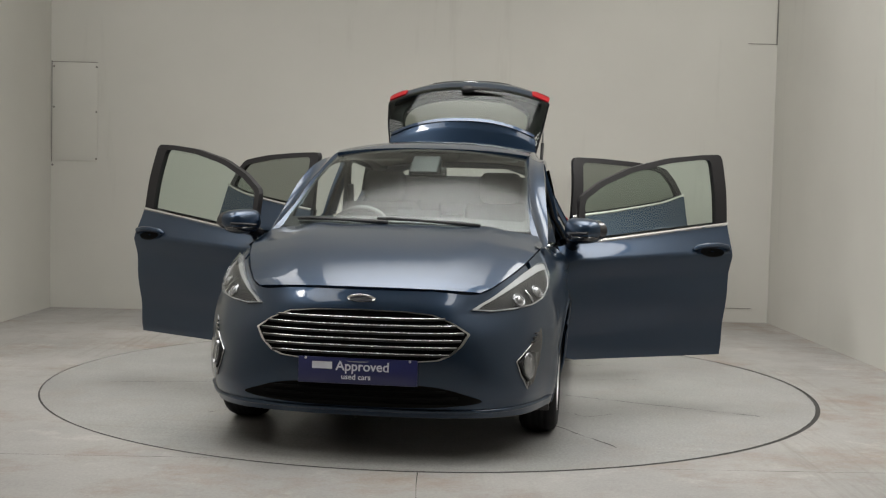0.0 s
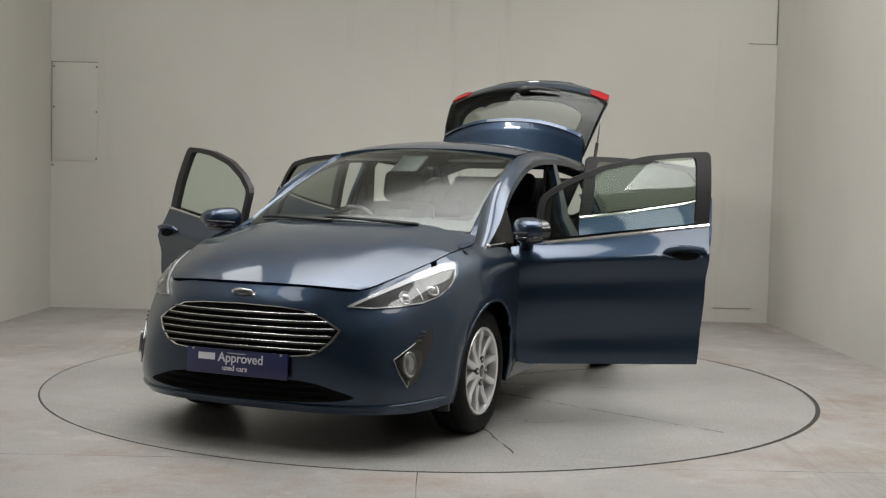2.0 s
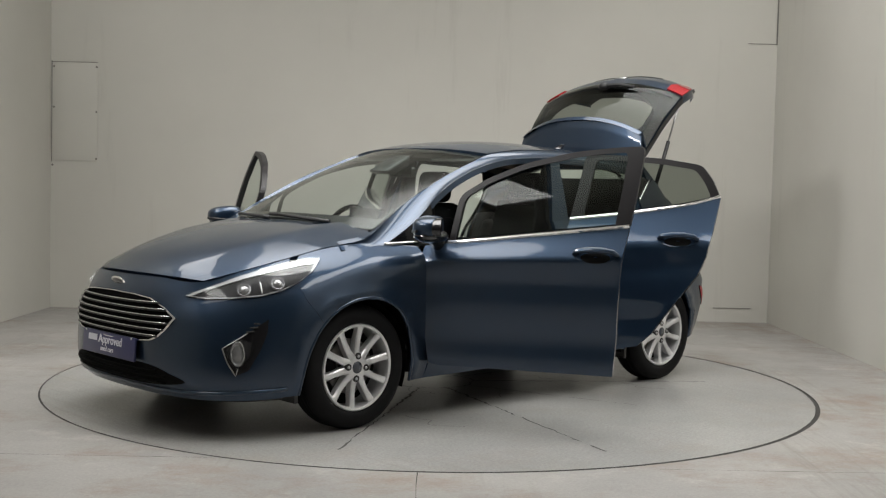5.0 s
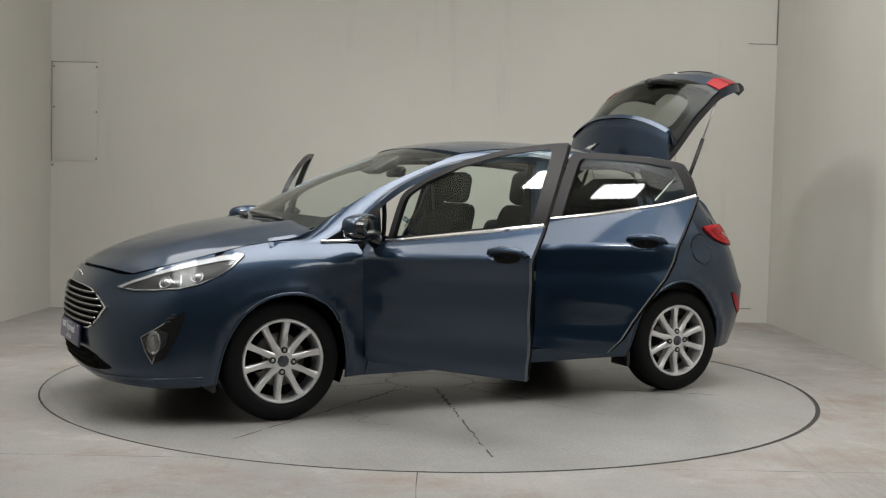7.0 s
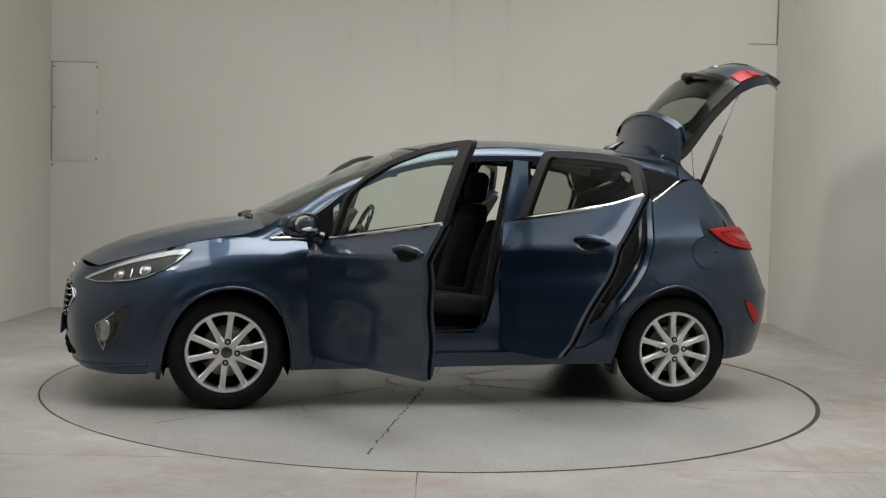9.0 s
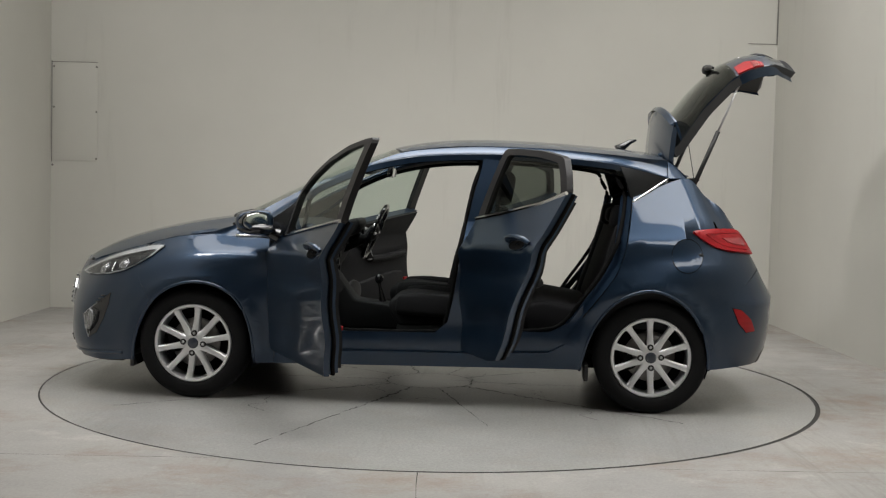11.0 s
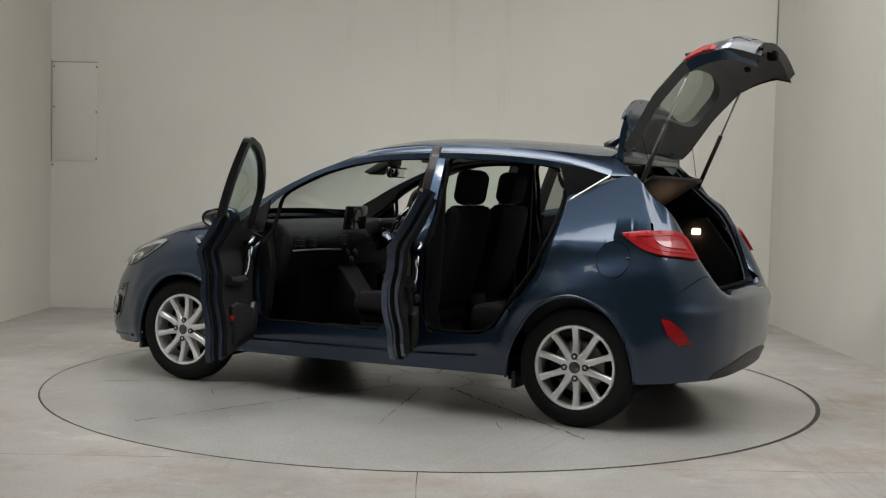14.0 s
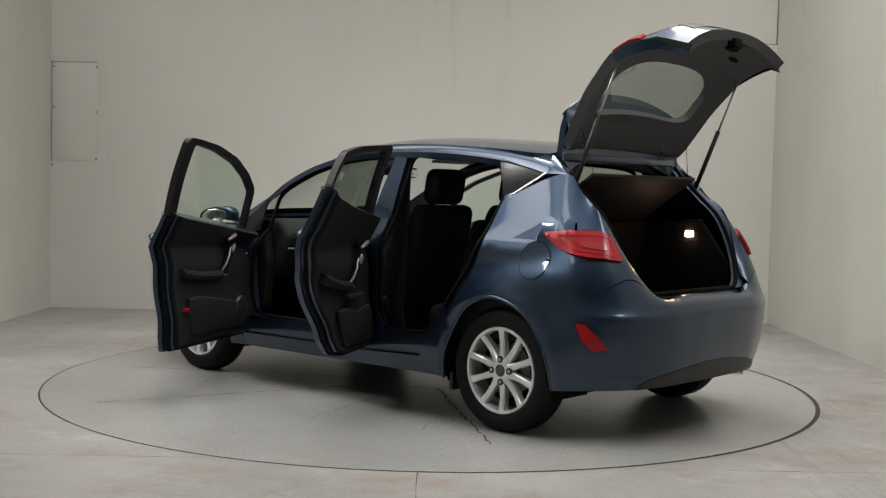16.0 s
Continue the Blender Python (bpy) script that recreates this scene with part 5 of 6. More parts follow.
def build_rear(car):
    for side in (1, -1):
        m = mirrored(side)
        uv = find(spline(TAILLAMP, 4, True), (1, 1, 1))
        lamp = panel("tail_light", shell, uv, REDLENS, car, "red wrap-round tail light", grid=(.1, .2), depth=.03, lift=.016, m=m)
        c = uv.mean(0)
        inner = np.array([c + [.28, -.02]]) + (uv - c) * [.42, .30]
        panel("reverse_lens", shell, inner, PINKLENS, lamp, "pale clear lens in the tail light", grid=(.1, .2), depth=.006, lift=.0195, m=m)
        ring("lamp_line", shell, np.array([c + [.10, 0]]) + (uv - c) * [.80, .72], np.array([c + [.12, 0]]) + (uv - c) * [.72, .62], REDLENS, lamp, "raised red light band", n=60, rows=1, depth=.003, lift=.018, m=m)
        r = panel("rear_reflector", shell, on_body(REFLECT, .03), REDLENS, car, "red bumper reflector", grid=(.1, .2), depth=.01, lift=.005, m=m)
        ring("reflector_edge", shell, inset(on_body(REFLECT, .03), 1.05), on_body(REFLECT, .03), UNDER, r, "thin dark edge", n=50, rows=1, depth=.004, lift=.003, m=m)
        # fuel flap on the left only
        if side > 0:
            cir = [(-1.425 + .083 * math.cos(a), .852 + .090 * math.sin(a)) for a in np.linspace(0, 2 * math.pi, 36, endpoint=False)]
            cuv = find(np.array(cir), (1, 0, 1))
            flap = panel("fuel_flap", shell, inset(cuv, .975), PAINT, car, "round blue fuel flap", grid=(.1, .15), depth=.006, lift=.003)
            ring("flap_joint", shell, inset(cuv, 1.02), inset(cuv, .975), UNDER, flap, "dark joint", n=60, rows=1, depth=.001, lift=.0016)
            bm = bmesh.new()
            ball(bm, on_surface(shell, find(np.array([(-1.498, .858)]), (1, 0, 1)), .004)[0], (.014, .006, .008), None, 12, 8)
            part("flap_catch", bm, BLACK, flap)
    bm = bmesh.new()
    lathe(bm, [(.026, -.05), (.030, -.05), (.031, .01), (.026, .012), (.024, -.04)], 24, Matrix.Translation((-1.87, -.42, .262)) @ Matrix.Rotation(radians(90), 4, "Z"))
    lathe(bm, [(.024, -.03), (0.0, -.03)], 24, Matrix.Translation((-1.87, -.42, .262)) @ Matrix.Rotation(radians(90), 4, "Z"))
    part("exhaust_tip", bm, CHROME, car, "chrome exhaust tip")
    bm = bmesh.new()
    tube(bm, [(-1.10, 0, 1.437), (-1.14, 0, 1.462), (-1.18, 0, 1.490), (-1.215, 0, 1.500)], [.045, .032, .020, .008], 12, .7)
    part("aerial", bm, GLOSSBLACK, car, "short black roof aerial")


GATE_HINGE = (-1.335, 1.385)


def build_tailgate(car):
    G = Matrix.Translation((GATE_HINGE[0], 0, GATE_HINGE[1])) @ Matrix.Rotation(radians(OPEN_GATE), 4, "Y") @ Matrix.Translation((-GATE_HINGE[0], 0, -GATE_HINGE[1]))

    def band(u0, u1, w0=1.0, w1=1.0, n=22, cut=0.0):
        k = 10
        top = [(u0, v) for v in np.linspace(-w0, w0, n)]
        right = [(u, w0 + (w1 - w0) * (u - u0) / (u1 - u0)) for u in np.linspace(u0, u1, k)[1:-1]]
        bot = [(u1 + cut * (1 - (abs(v) / w1) ** 2), v) for v in np.linspace(w1, -w1, n)]
        left = [(u, -w0 - (w1 - w0) * (u - u0) / (u1 - u0)) for u in np.linspace(u1, u0, k)[1:-1]]
        return np.array(top + right + bot + left)
    lower = panel("tailgate", gate, band(.775, 1.0), PAINT, car, "blue metallic tailgate raised fully open", grid=(.03, .08), depth=.03, m=G)
    panel("spoiler", gate, band(0.0, .40, .985, 1.0), PAINT, lower, "blue roof spoiler", grid=(.04, .08), depth=.03, back=True, m=G)
    panel("spoiler_underside", gate, band(.402, .458, 1.0, 1.0), PAINT, lower, grid=(.06, .1), depth=.012, back=True, m=G)
    outer = band(.462, .79, 1.0, 1.0)
    hole = []
    for k in range(96):
        a = radians(225 + 360 * k / 96)
        hole.append((.625 + .118 * math.copysign(abs(math.sin(a)) ** .55, math.sin(a)), .79 * math.copysign(abs(math.cos(a)) ** .55, math.cos(a))))
    ring("glass_border", gate, outer, band(.49, .765, .92, .93), FRAMEBLACK, lower, "black printed glass border", n=150, rows=3, depth=0, lift=.001, m=G)
    panel("rear_glass", gate, outer, PRIVACY, lower, "tinted heated rear window", grid=(.05, .1), depth=0, lift=.004, m=G)
    inn = gate_inside
    ring("gate_trim", inn, band(.385, .80, .985, .985), hole, GREYTRIM, lower, "grey moulded inner trim round the rear window", n=150, rows=4, depth=.05, flip=True, m=G)
    panel("lower_gate_trim", inn, band(.80, .992, .97, .94), GREYTRIM, lower, "grey moulded lower tailgate trim", grid=(.05, .1), depth=.05, flip=True, m=G)
    # Flat ovals laid on the trim; the shade of its slots is painted.
    for u, v, su, sv in ((.90, .42, .016, .10), (.90, -.42, .016, .10), (.945, .18, .014, .12), (.86, .62, .012, .07), (.86, -.62, .012, .07), (.965, -.30, .012, .07), (.84, .1, .008, .10)):
        slot = [(u + su * math.sin(a), v + sv * math.cos(a)) for a in np.linspace(0, 2 * math.pi, 16, endpoint=False)]
        panel("recess_shade", inn, slot, UNDER, lower, "flat dark oval painted as the shade of a trim slot", grid=(.1, .2), depth=.004, flip=True, lift=.003, m=G)
    bm = bmesh.new()
    p = inn(np.array([(.985, 0.0)]))[0]
    box(bm, Vector(p) + Vector((.015, 0, -.01)), (.05, .07, .05), .01)
    part("latch", bm, UNDER, lower, "black tailgate latch", m=G.copy())
    # side edges in body colour
    for s in (1, -1):
        a = [gate(np.array([(u, s * 1.0)]))[0] for u in np.linspace(.462, 1.0, 18)]
        b = [inn(np.array([(u, s * .985)]))[0] for u in np.linspace(.462, 1.0, 18)]
        ruled("gate_side", a, b, PAINT, lower, rows=1, m=G, flip=s < 0)
        q = [(u, s * v) for u, v in ((.80, .80), (.80, .995), (.85, .998), (.90, .995), (.90, .92), (.885, .84), (.85, .78))]
        lm = panel("gate_lamp", gate, dense(q, .05), REDLENS, lower, "red tailgate lamp", grid=(.03, .1), depth=.02, lift=.010, m=G)
        q = [(u, s * v) for u, v in ((.865, .84), (.865, .99), (.89, .99), (.885, .88))]
        panel("gate_reverse_lens", gate, dense(q, .05), PINKLENS, lm, "clear reversing lens", grid=(.03, .1), depth=.004, lift=.0125, m=G)
        # gas strut
        top = G @ Vector(inn(np.array([(.79, s * .955)]))[0])
        foot = Vector((-1.475, s * .565, 1.215))
        bm = bmesh.new()
        tube(bm, [foot, foot + (top - foot) * .55], .0125, 10)
        st = part("gas_strut", bm, BLACK, car, "black tailgate gas strut")
        bm = bmesh.new()
        tube(bm, [foot + (top - foot) * .55, top], .006, 8)
        part("strut_rod", bm, SATIN, st, "thin steel rod")
        bm = bmesh.new()
        tube(bm, [Vector((-1.30, s * .40, 1.395)), Vector((-1.345, s * .40, 1.41)), G @ Vector(inn(np.array([(.40, s * .70)]))[0])], .014, 8)
        part("gate_hinge", bm, PAINT, car, "tailgate hinge")
    # rear wiper, emblem, plate well
    p0, p1 = gate(np.array([(.745, 0.0), (.742, .46)]))
    bm = bmesh.new()
    tube(bm, [Vector(p0) + Vector((-.03, 0, .01)), (Vector(p0) + Vector(p1)) / 2 + Vector((-.04, 0, .01)), Vector(p1) + Vector((-.03, 0, .012))], [.018, .012, .008], 8)
    ball(bm, Vector(p0) + Vector((-.025, 0, .005)), (.03, .05, .03), None, 14, 8)
    part("rear_wiper", bm, BLACK, lower, "black rear wiper", m=G.copy())
    bm = bmesh.new()
    p = gate(np.array([(.885, 0.0)]))[0]
    ball(bm, p, (.008, .06, .025), None, 24, 10)
    part("rear_badge", bm, CHROME, lower, "plain oval chrome badge", m=G.copy())
    well = [(u, v) for u, v in ((.915, -.52), (.915, .52), (.968, .58), (.968, -.58))]
    panel("plate_well", gate, dense(well, .05), BLACK, lower, "black number plate recess", grid=(.03, .1), depth=.004, lift=.003, m=G)
    for s in (1, -1):
        bm = bmesh.new()
        a, b = (gate(np.array([(u, s * .30)]))[0] for u in (.06, .36))
        tube(bm, [a, b], .004, 6)
        part("spoiler_crease", bm, PAINT, lower, m=G.copy())


def build_under(car):
    bm = bmesh.new()
    box(bm, (.05, 0, .255), (3.3, 1.30, .09), .02)
    box(bm, (1.25, 0, .50), (1.20, .96, .50), .04)
    box(bm, (-1.40, 0, .36), (.75, .96, .20), .04)
    part("underbody", bm, UNDER, car, "black underbody")
    bm = bmesh.new()
    tube(bm, [(.9, .1, .19), (0, .12, .185), (-.8, .1, .19), (-1.2, -.1, .21), (-1.5, -.35, .24)], .03, 10)
    box(bm, (-1.55, -.30, .26), (.30, .46, .12), .04)
    part("exhaust_pipe", bm, UNDER, car)
    for s in (1, -1):
        for x in (1.625, -.875):
            bm = bmesh.new()
            box(bm, (x - .03, s * .72, .205), (.025, .16, .09), .006)
            part("mud_flap", bm, BLACK, car)


# ---------------------------------------------------------------- cabin and boot
def build_seat(car, y, x0, rear=False):
    M = Matrix.Translation((x0, y, 0))
    bm = bmesh.new()
    extrude_profile(bm, [(.30, .50), (.29, .56), (.20, .585), (-.10, .555), (-.20, .53), (-.22, .42), (.24, .40)], -.24, .24, .035)
    for s in (-1, 1):
        extrude_profile(bm, [(.26, .48), (.24, .59), (.10, .60), (-.18, .58), (-.20, .45)], s * .25 - .035, s * .25 + .035, .03)
    seat = part("front_seat", bm, FABRIC, car, "dark fabric front seat", m=M.copy())
    bm = bmesh.new()
    extrude_profile(bm, [(-.10, .52), (-.175, .80), (-.255, 1.02), (-.285, 1.085), (-.345, 1.095), (-.375, 1.05), (-.335, .85), (-.265, .60), (-.22, .50)], -.225, .225, .04)
    for s in (-1, 1):
        extrude_profile(bm, [(-.06, .54), (-.115, .80), (-.20, 1.00), (-.30, 1.0), (-.27, .75), (-.20, .52)], s * .225 - .04, s * .225 + .04, .035)
    part("backrest", bm, FABRIC, seat, m=M.copy())
    bm = bmesh.new()
    box(bm, (-.335, 0, 1.192), (.112, .265, .200), .05, Matrix.Rotation(radians(-10), 4, "Y"), 4)
    part("headrest", bm, FABRIC, seat, m=M.copy())
    for s in (-.06, .06):
        bm = bmesh.new()
        tube(bm, [(-.318, s, 1.06), (-.335, s, 1.15)], .007, 8)
        part("headrest_post", bm, SATIN, seat, m=M.copy())
    bm = bmesh.new()
    box(bm, (.03, 0, .36), (.44, .46, .12), .02)
    part("seat_base", bm, TRIM, seat, m=M.copy())


def build_cabin(car):
    build_seat(car, .37, -.10)
    build_seat(car, -.37, -.02)
    # back seat
    bm = bmesh.new()
    extrude_profile(bm, [(-.55, .47), (-.56, .55), (-.66, .575), (-.95, .53), (-1.0, .50), (-1.0, .36), (-.58, .36)], -.62, .62, .035)
    bench = part("rear_bench", bm, FABRIC, car, "dark fabric rear bench seat")
    bm = bmesh.new()
    extrude_profile(bm, [(-.93, .52), (-1.02, .80), (-1.085, 1.00), (-1.13, 1.00), (-1.12, .80), (-1.04, .50)], -.60, .60, .03)
    part("rear_backrest", bm, FABRIC, bench)
    for y in (-.37, .0, .37):
        bm = bmesh.new()
        box(bm, (-1.09, y, 1.045), (.085, .24, .13 if y else .09), .03, Matrix.Rotation(radians(-10), 4, "Y"), 3)
        part("rear_headrest", bm, FABRIC, bench)
    # dashboard
    bm = bmesh.new()
    extrude_profile(bm, [(1.02, .955), (.82, .975), (.66, .955), (.585, .905), (.560, .84), (.60, .76), (.66, .66), (.74, .58), (1.0, .56), (1.05, .80)], -.675, .675, .03)
    dash = part("dashboard", bm, TRIM, car, "charcoal dashboard with silver trim")
    bm = bmesh.new()
    extrude_profile(bm, [(.64, .95), (.50, .985), (.475, .955), (.50, .88), (.62, .85)], -.54, -.20, .02)
    part("instrument_cowl", bm, TRIM, dash)
    bm = bmesh.new()
    box(bm, (.505, -.37, .925), (.012, .27, .08), .004, Matrix.Rotation(radians(-15), 4, "Y"))
    part("instrument_glass", bm, SCREEN, dash)
    bm = bmesh.new()
    box(bm, (.555, 0, .985), (.022, .245, .150), .008, Matrix.Rotation(radians(-8), 4, "Y"))
    part("touch_screen", bm, SCREEN, dash, "dark upright touch screen")
    for y in (.62, .50, .16, -.16, -.62):
        bm = bmesh.new()
        for k in range(4):
            box(bm, (.553, y, .830 + k * .014), (.018, .10, .004), .001)
        part("air_vent", bm, BLACK, dash)
        for s in (-1, 1):
            bm = bmesh.new()
            tube(bm, [(.552, y - .058, .851 + s * .030), (.548, y + .058, .851 + s * .030)], .003, 6)
            part("vent_edge", bm, LAMPDARK, dash)
    bm = bmesh.new()
    tube(bm, [(.572, .66, .800), (.560, .40, .800), (.566, .15, .790)], .006, 6)
    part("dash_strip", bm, SATIN, dash, "silver dash strip")
    for y in (-.05, .05, 0):
        bm = bmesh.new()
        lathe(bm, [(0, .012), (.020, .012), (.022, 0)], 16, Matrix.Translation((.585, y, .765 if y else .72)) @ Matrix.Rotation(radians(90), 4, "Z"))
        part("control_knob", bm, LAMPDARK, dash)
    bm = bmesh.new()
    extrude_profile(bm, [(.66, .72), (.58, .66), (.46, .50), (.20, .47), (-.12, .52), (-.32, .56), (-.34, .32), (.70, .32)], -.105, .105, .02)
    part("centre_console", bm, TRIM, dash)
    bm = bmesh.new()
    tube(bm, [(.30, 0, .48), (.315, 0, .56), (.325, 0, .60)], [.022, .010, .010], 10)
    ball(bm, (.325, 0, .62), (.026, .024, .03), None, 14, 10)
    part("gear_lever", bm, GLOSSBLACK, dash)
    bm = bmesh.new()
    tube(bm, [(.10, -.06, .52), (-.06, -.06, .56)], .016, 8)
    part("hand_brake", bm, TRIM, dash)
    # steering wheel on the right
    W = Matrix.Translation((.40, -.37, .895)) @ Matrix.Rotation(radians(-24), 4, "Y")
    bm = bmesh.new()
    pts = [(0, .185 * math.cos(a), .18 * math.sin(a)) for a in np.linspace(0, 2 * math.pi, 41)]
    tube(bm, pts, .0155, 10, 1.0, False)
    sw = part("steering_wheel", bm, GLOSSBLACK, car, "black three-spoke steering wheel", m=W.copy())
    bm = bmesh.new()
    ball(bm, (.01, 0, -.01), (.035, .075, .06), None, 18, 10)
    for a in (0, 180, 265):
        tube(bm, [(.008, .04 * math.cos(radians(a)), .04 * math.sin(radians(a)) - .01), (0, .178 * math.cos(radians(a)), .172 * math.sin(radians(a)))], [.026, .016], 8, .6)
    part("wheel_hub", bm, TRIM, sw, m=W.copy())
    for s in (-1, 1):
        bm = bmesh.new()
        tube(bm, [(.004 - .016, s * .06, -.004), (-.012, s * .13, -.004)], .008, 8)
        part("spoke_trim", bm, SATIN, sw, m=W.copy())
    bm = bmesh.new()
    tube(bm, [(.42, -.37, .88), (.62, -.37, .79)], .04, 12)
    tube(bm, [(.47, -.30, .89), (.45, -.17, .915)], .009, 8)
    tube(bm, [(.47, -.44, .89), (.45, -.57, .915)], .009, 8)
    part("steering_column", bm, TRIM, sw)
    # mirror, sensor box, sun visors, headlining
    bm = bmesh.new()
    box(bm, (.26, 0, 1.275), (.03, .225, .065), .02, Matrix.Rotation(radians(-10), 4, "Y"), 3)
    tube(bm, [(.27, 0, 1.30), (.33, 0, 1.335)], .014, 8)
    im = part("interior_mirror", bm, GLOSSBLACK, car, "black interior mirror")
    bm = bmesh.new()
    box(bm, (.243, 0, 1.272), (.004, .205, .05), .002, Matrix.Rotation(radians(-10), 4, "Y"))
    part("mirror_face", bm, CHROME, im)
    bm = bmesh.new()
    extrude_profile(bm, [(.46, 1.275), (.33, 1.345), (.27, 1.375), (.27, 1.315), (.40, 1.255)], -.085, .085, .015)
    part("sensor_box", bm, BLACK, car, "black sensor box behind the windscreen")
    for s in (-1, 1):
        bm = bmesh.new()
        box(bm, (.10, s * .34, 1.365), (.16, .36, .016), .006, Matrix.Rotation(radians(12), 4, "Y"))
        part("sun_visor", bm, HEADLINING, car, "pale folded sun visor")
    lin = [(.16 - .08 * (abs(v) / .55) ** 2, v) for v in np.linspace(-.545, .545, 12)] + [(x, .56) for x in np.linspace(0, -1.22, 10)] + [(-1.26, v) for v in np.linspace(.53, -.53, 10)] + [(x, -.56) for x in np.linspace(-1.22, 0, 10)]
    panel("headlining", shifted(roof_top, (0, 0, -.045)), lin, HEADLINING, car, "pale fabric headlining", grid=(.15, .15), depth=.0, flip=True)
    # floor and bulkhead
    bm = bmesh.new()
    box(bm, (-.15, 0, .31), (1.75, 1.46, .03), .006)
    box(bm, (.86, 0, .55), (.05, 1.40, .55), .01)
    part("cabin_floor", bm, CARPET, car, "black cabin carpet")
    for s in (1, -1):
        m = mirrored(s)
        # inner face of the screen pillar, kick panel, seals and quarter trim
        inner = spline([(1.03, .640, .965), (.83, .625, 1.070), (.64, .610, 1.165), (.50, .600, 1.225), (.30, .585, 1.300), (.10, .578, 1.345), (-.25, .572, 1.378), (-.55, .570, 1.380), (-.80, .568, 1.368), (-1.03, .560, 1.350), (-1.20, .552, 1.335)], 4)
        outer = spline([(1.03, .715, .895), (.815, .715, 1.000), (.633, .692, 1.130), (.50, .678, 1.205), (.30, .662, 1.283), (.05, .646, 1.336), (-.25, .636, 1.356), (-.55, .630, 1.357), (-.80, .624, 1.345), (-1.03, .612, 1.320), (-1.20, .600, 1.285)], 4)
        ruled("pillar_trim", inner, outer, PILLARTRIM, car, "grey pillar trim", rows=3, m=m, flip=True)
        bm = bmesh.new()
        extrude_profile(bm, [(.76, .33), (.90, .40), (.92, .86), (.70, .90), (.665, .70), (.70, .45)], .68, .74, .01)
        part("kick_panel", bm, TRIM, car, m=m)
        bm = bmesh.new()
        extrude_profile(bm, [(.74, .30), (.86, .30), (.88, .87), (.80, .88), (.75, .70)], .742, .775, .006)
        part("hinge_pillar", bm, UNDER, car, "dark hinge pillar", m=m)
        bm = bmesh.new()
        extrude_profile(bm, [(-.90, .47), (-.94, .62), (-1.00, .80), (-1.06, 1.02), (-1.20, 1.02), (-1.15, .70), (-1.10, .45)], .58, .70, .03)
        part("side_bolster", bm, FABRIC, car, "dark side bolster of the rear bench", m=m)
        for loop, y in (([(.668, .92), (.735, .68), (.735, .47), (.69, .415), (.60, .398), (-.06, .404), (-.135, .46), (-.17, .62), (-.20, .83), (-.235, 1.02), (-.27, 1.20), (-.305, 1.33), (-.20, 1.347), (.05, 1.33), (.30, 1.278), (.48, 1.208), (.625, 1.125), (.65, 1.02)], 0),
                         ([(-.400, 1.02), (-.388, .80), (-.372, .52), (-.42, .43), (-.69, .434), (-.79, .49), (-.87, .60), (-.955, .72), (-1.02, .83), (-1.065, .95), (-1.10, 1.15), (-1.06, 1.25), (-1.015, 1.31), (-.80, 1.338), (-.55, 1.350), (-.43, 1.345), (-.415, 1.2)], 0)):
            bm = bmesh.new()
            pts = spline(loop, 4, True)
            q = [tuple(shell(find(np.array([p]), (1, 0, 1)))[0]) if p[1] < np.interp(p[0], BELT_X, BELT_Z) else tuple(cabin_side(np.array([p]))[0]) for p in pts]
            q = [(a, b - .050, c) for a, b, c in q]
            tube(bm, q + q[:1], .012, 6, 1.0, False)
            part("door_seal", bm, UNDER, car, "black rubber door seal", m=m)
        # pillar between the doors
        bm = bmesh.new()
        extrude_profile(bm, [(-.13, .36), (-.175, .62), (-.225, .95), (-.275, 1.20), (-.30, 1.36), (-.40, 1.36), (-.395, 1.10), (-.385, .80), (-.365, .50), (-.40, .36)], .60, .625, .01)
        part("pillar_cover", bm, TRIM, car, "dark inner pillar cover", m=m)
        a = spline([(-.243, .752, 1.00), (-.275, .715, 1.15), (-.312, .668, 1.30), (-.322, .645, 1.375)], 4)
        b = spline([(-.388, .748, 1.01), (-.396, .710, 1.15), (-.404, .662, 1.30), (-.410, .640, 1.375)], 4)
        ruled("centre_pillar", a, b, PAINT, car, "blue pillar between the doors", rows=3, m=m, flip=False, depth=.05)
        bm = bmesh.new()
        tube(bm, [(-.29, .585, 1.20), (-.31, .575, .90), (-.30, .585, .45)], .022, 6, .12)
        part("seat_belt", bm, BLACK, car, "black seat belt", m=m)
        bm = bmesh.new()
        box(bm, (-.225, .800, .70), (.012, .05, .07), .003)
        part("striker", bm, SATIN, car, "steel door striker", m=m)
        # inner rear quarter and boot side
        q = on_side([(-1.02, .72), (-.93, .60), (-.88, .45), (-1.50, .45), (-1.62, .60), (-1.70, .80), (-1.56, 1.08), (-1.46, 1.22), (-1.26, 1.19), (-1.12, 1.11), (-1.08, .92)], .08)
        panel("quarter_trim", shifted(shell, (0, -.085, 0)), q, TRIM, car, "dark quarter trim", grid=(.4, .4), depth=0, flip=True, m=m)
        bm = bmesh.new()
        extrude_profile(bm, [(-1.06, .50), (-1.80, .50), (-1.80, .66), (-1.72, .84), (-1.56, 1.05), (-1.16, 1.0)], .48, .51, .01)
        part("boot_side", bm, CARPET, car, "black boot side lining", m=m)
        # rubber seal and painted channel round the boot opening
        e = spline([(-1.35, .545, 1.362), (-1.44, .558, 1.262), (-1.54, .566, 1.168), (-1.665, .568, 1.050), (-1.765, .545, .86), (-1.835, .45, .712), (-1.855, .28, .700), (-1.862, 0, .700)], 5)
        bm = bmesh.new()
        tube(bm, e + np.array([.02, -.028, .0]), .013, 8)
        part("boot_seal", bm, UNDER, car, "black rubber boot seal", m=m)
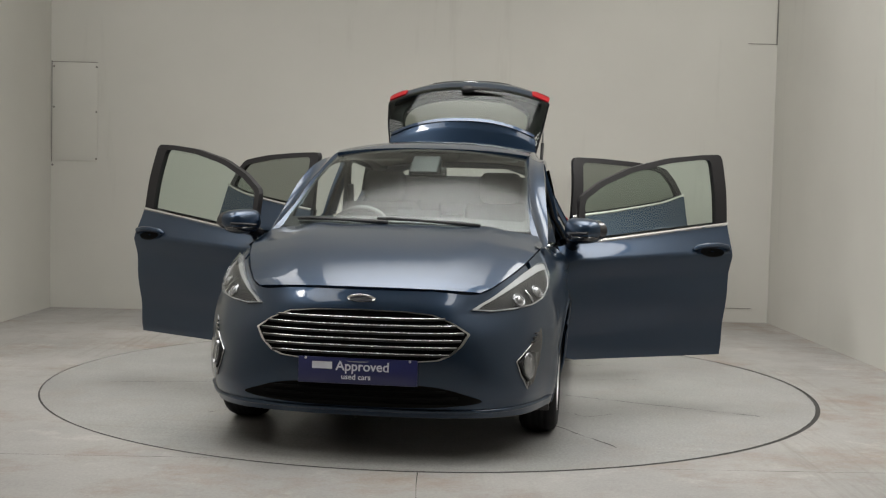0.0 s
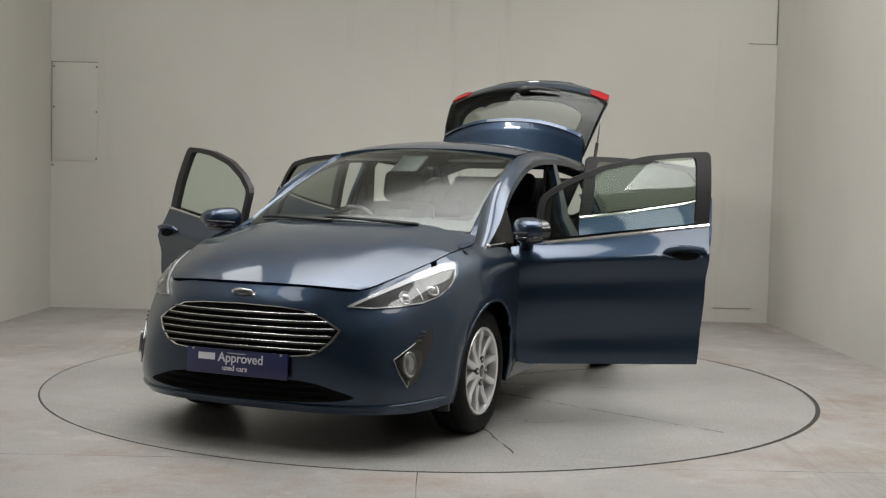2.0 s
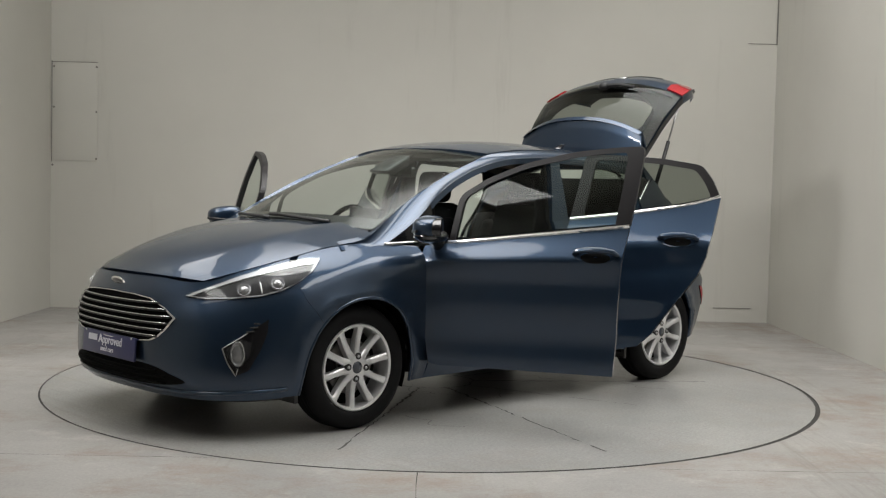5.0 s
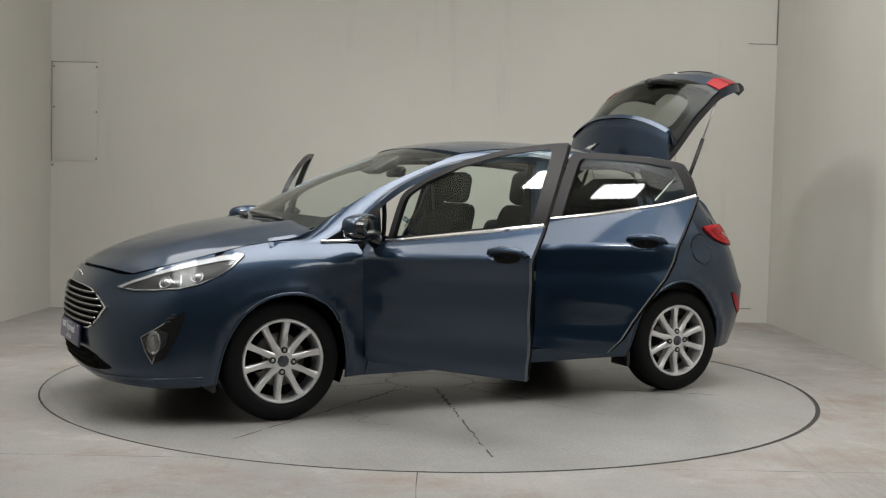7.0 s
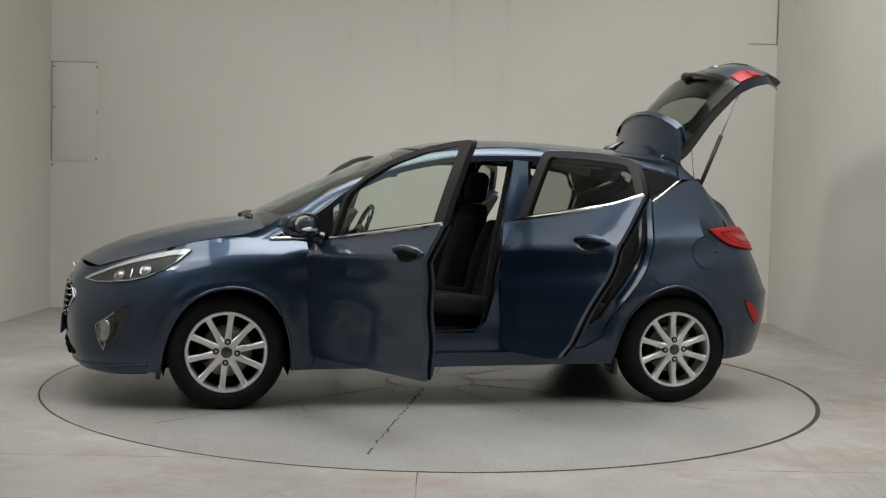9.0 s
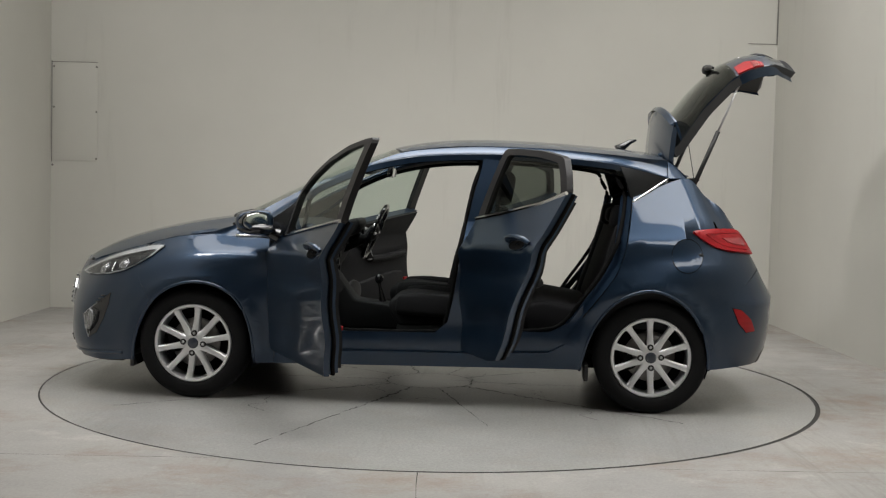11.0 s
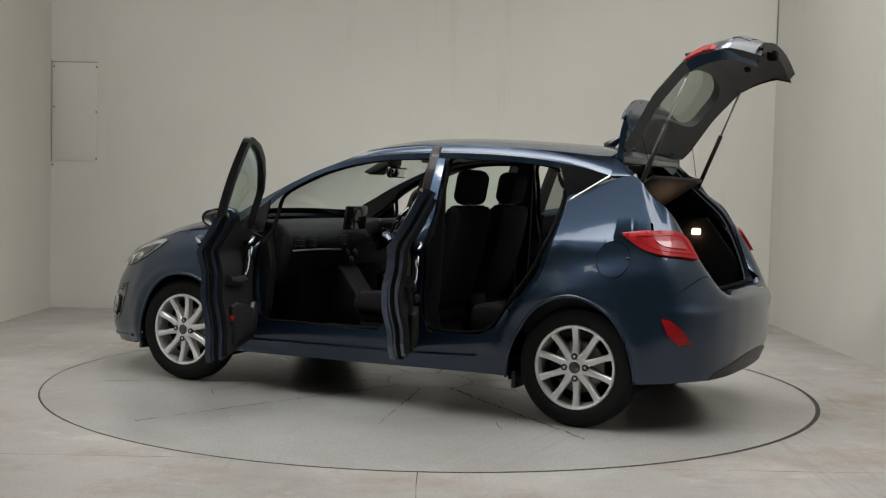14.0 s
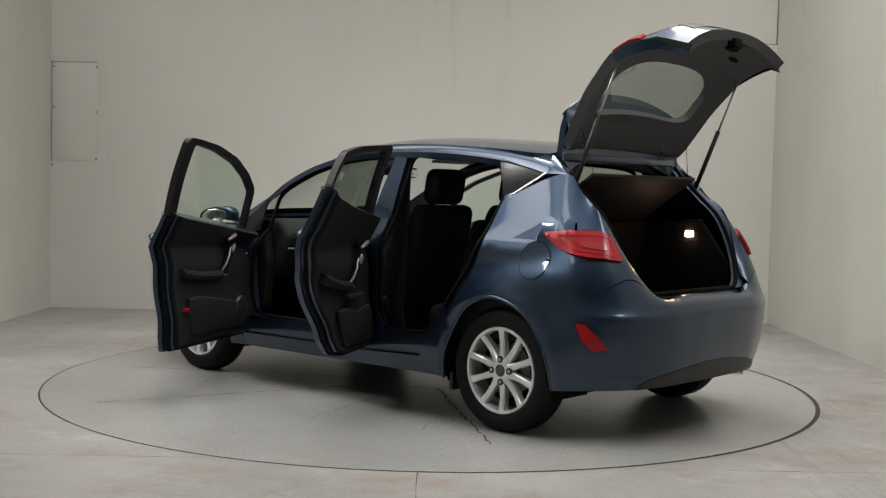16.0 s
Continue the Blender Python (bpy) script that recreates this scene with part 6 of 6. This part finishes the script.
        ruled("boot_channel", e + np.array([-.004, .012, 0]), e + np.array([.03, -.055, 0]), PAINT, car, rows=2, m=m, flip=False)
    bm = bmesh.new()
    box(bm, (-1.45, 0, .545), (.74, .98, .03), .005)
    part("boot_floor", bm, CARPET, car, "black carpeted boot floor")
    bm = bmesh.new()
    box(bm, (-1.825, 0, .655), (.075, .80, .075), .02)
    part("boot_sill_trim", bm, TRIM, car, "black plastic boot sill trim")
    bm = bmesh.new()
    box(bm, (-1.15, 0, .78), (.03, 1.05, .50), .01, Matrix.Rotation(radians(-14), 4, "Y"))
    part("seat_back_board", bm, CARPET, car)
    bm = bmesh.new()
    box(bm, (-1.335, 0, 1.352), (.07, 1.02, .04), .01)
    part("roof_header", bm, PAINT, car)
    # lifted parcel shelf on two cords
    bm = bmesh.new()
    box(bm, (0, 0, 0), (.50, .96, .022), .008, None, 2)
    sh = part("parcel_shelf", bm, TRIM, car, "dark parcel shelf lifted by its cords", m=Matrix.Translation((-1.315, 0, 1.130)) @ Matrix.Rotation(radians(34), 4, "Y"))
    G = Matrix.Translation((GATE_HINGE[0], 0, GATE_HINGE[1])) @ Matrix.Rotation(radians(OPEN_GATE), 4, "Y") @ Matrix.Translation((-GATE_HINGE[0], 0, -GATE_HINGE[1]))
    for s in (1, -1):
        bm = bmesh.new()
        tube(bm, [(-1.50, s * .44, 1.265), G @ Vector(gate(np.array([(.50, s * .90)]))[0] + [.06, 0, -.02])], .002, 5)
        part("shelf_cord", bm, BLACK, sh, "thin black cord")
    bm = bmesh.new()
    box(bm, (-1.50, -.474, .965), (.048, .012, .032), .004)
    part("boot_lamp", bm, BULB, car, "small glowing boot lamp")


# ---------------------------------------------------------------- what moves
CAR = thing("hatchback_car", "dark blue five-door hatchback with every door and tailgate open", "car")
TURNTABLE = build_turntable()
build_studio()
build_body(CAR)
for side in (1, -1):
    build_door(CAR, side, False)
    build_door(CAR, side, True)
build_wheels(CAR)
build_front(CAR)
build_rear(CAR)
build_tailgate(CAR)
build_under(CAR)
build_cabin(CAR)

TURN = [(0.0, -98.35), (1.0, -105.94), (2.0, -113.62), (3.0, -121.44), (4.0, -129.22), (6.5, -148.80), (8.0, -160.75), (9.0, -168.68), (10.25, -178.48),
        (11.5, -188.22), (12.5, -195.93), (14.0, -207.61), (15.0, -215.54), (16.0, -223.36)]


def motions():
    for ob in (CAR, TURNTABLE):
        walk(ob, [(t, pose(0, 0, 0, 0, 0, a)) for t, a in TURN])


motions()
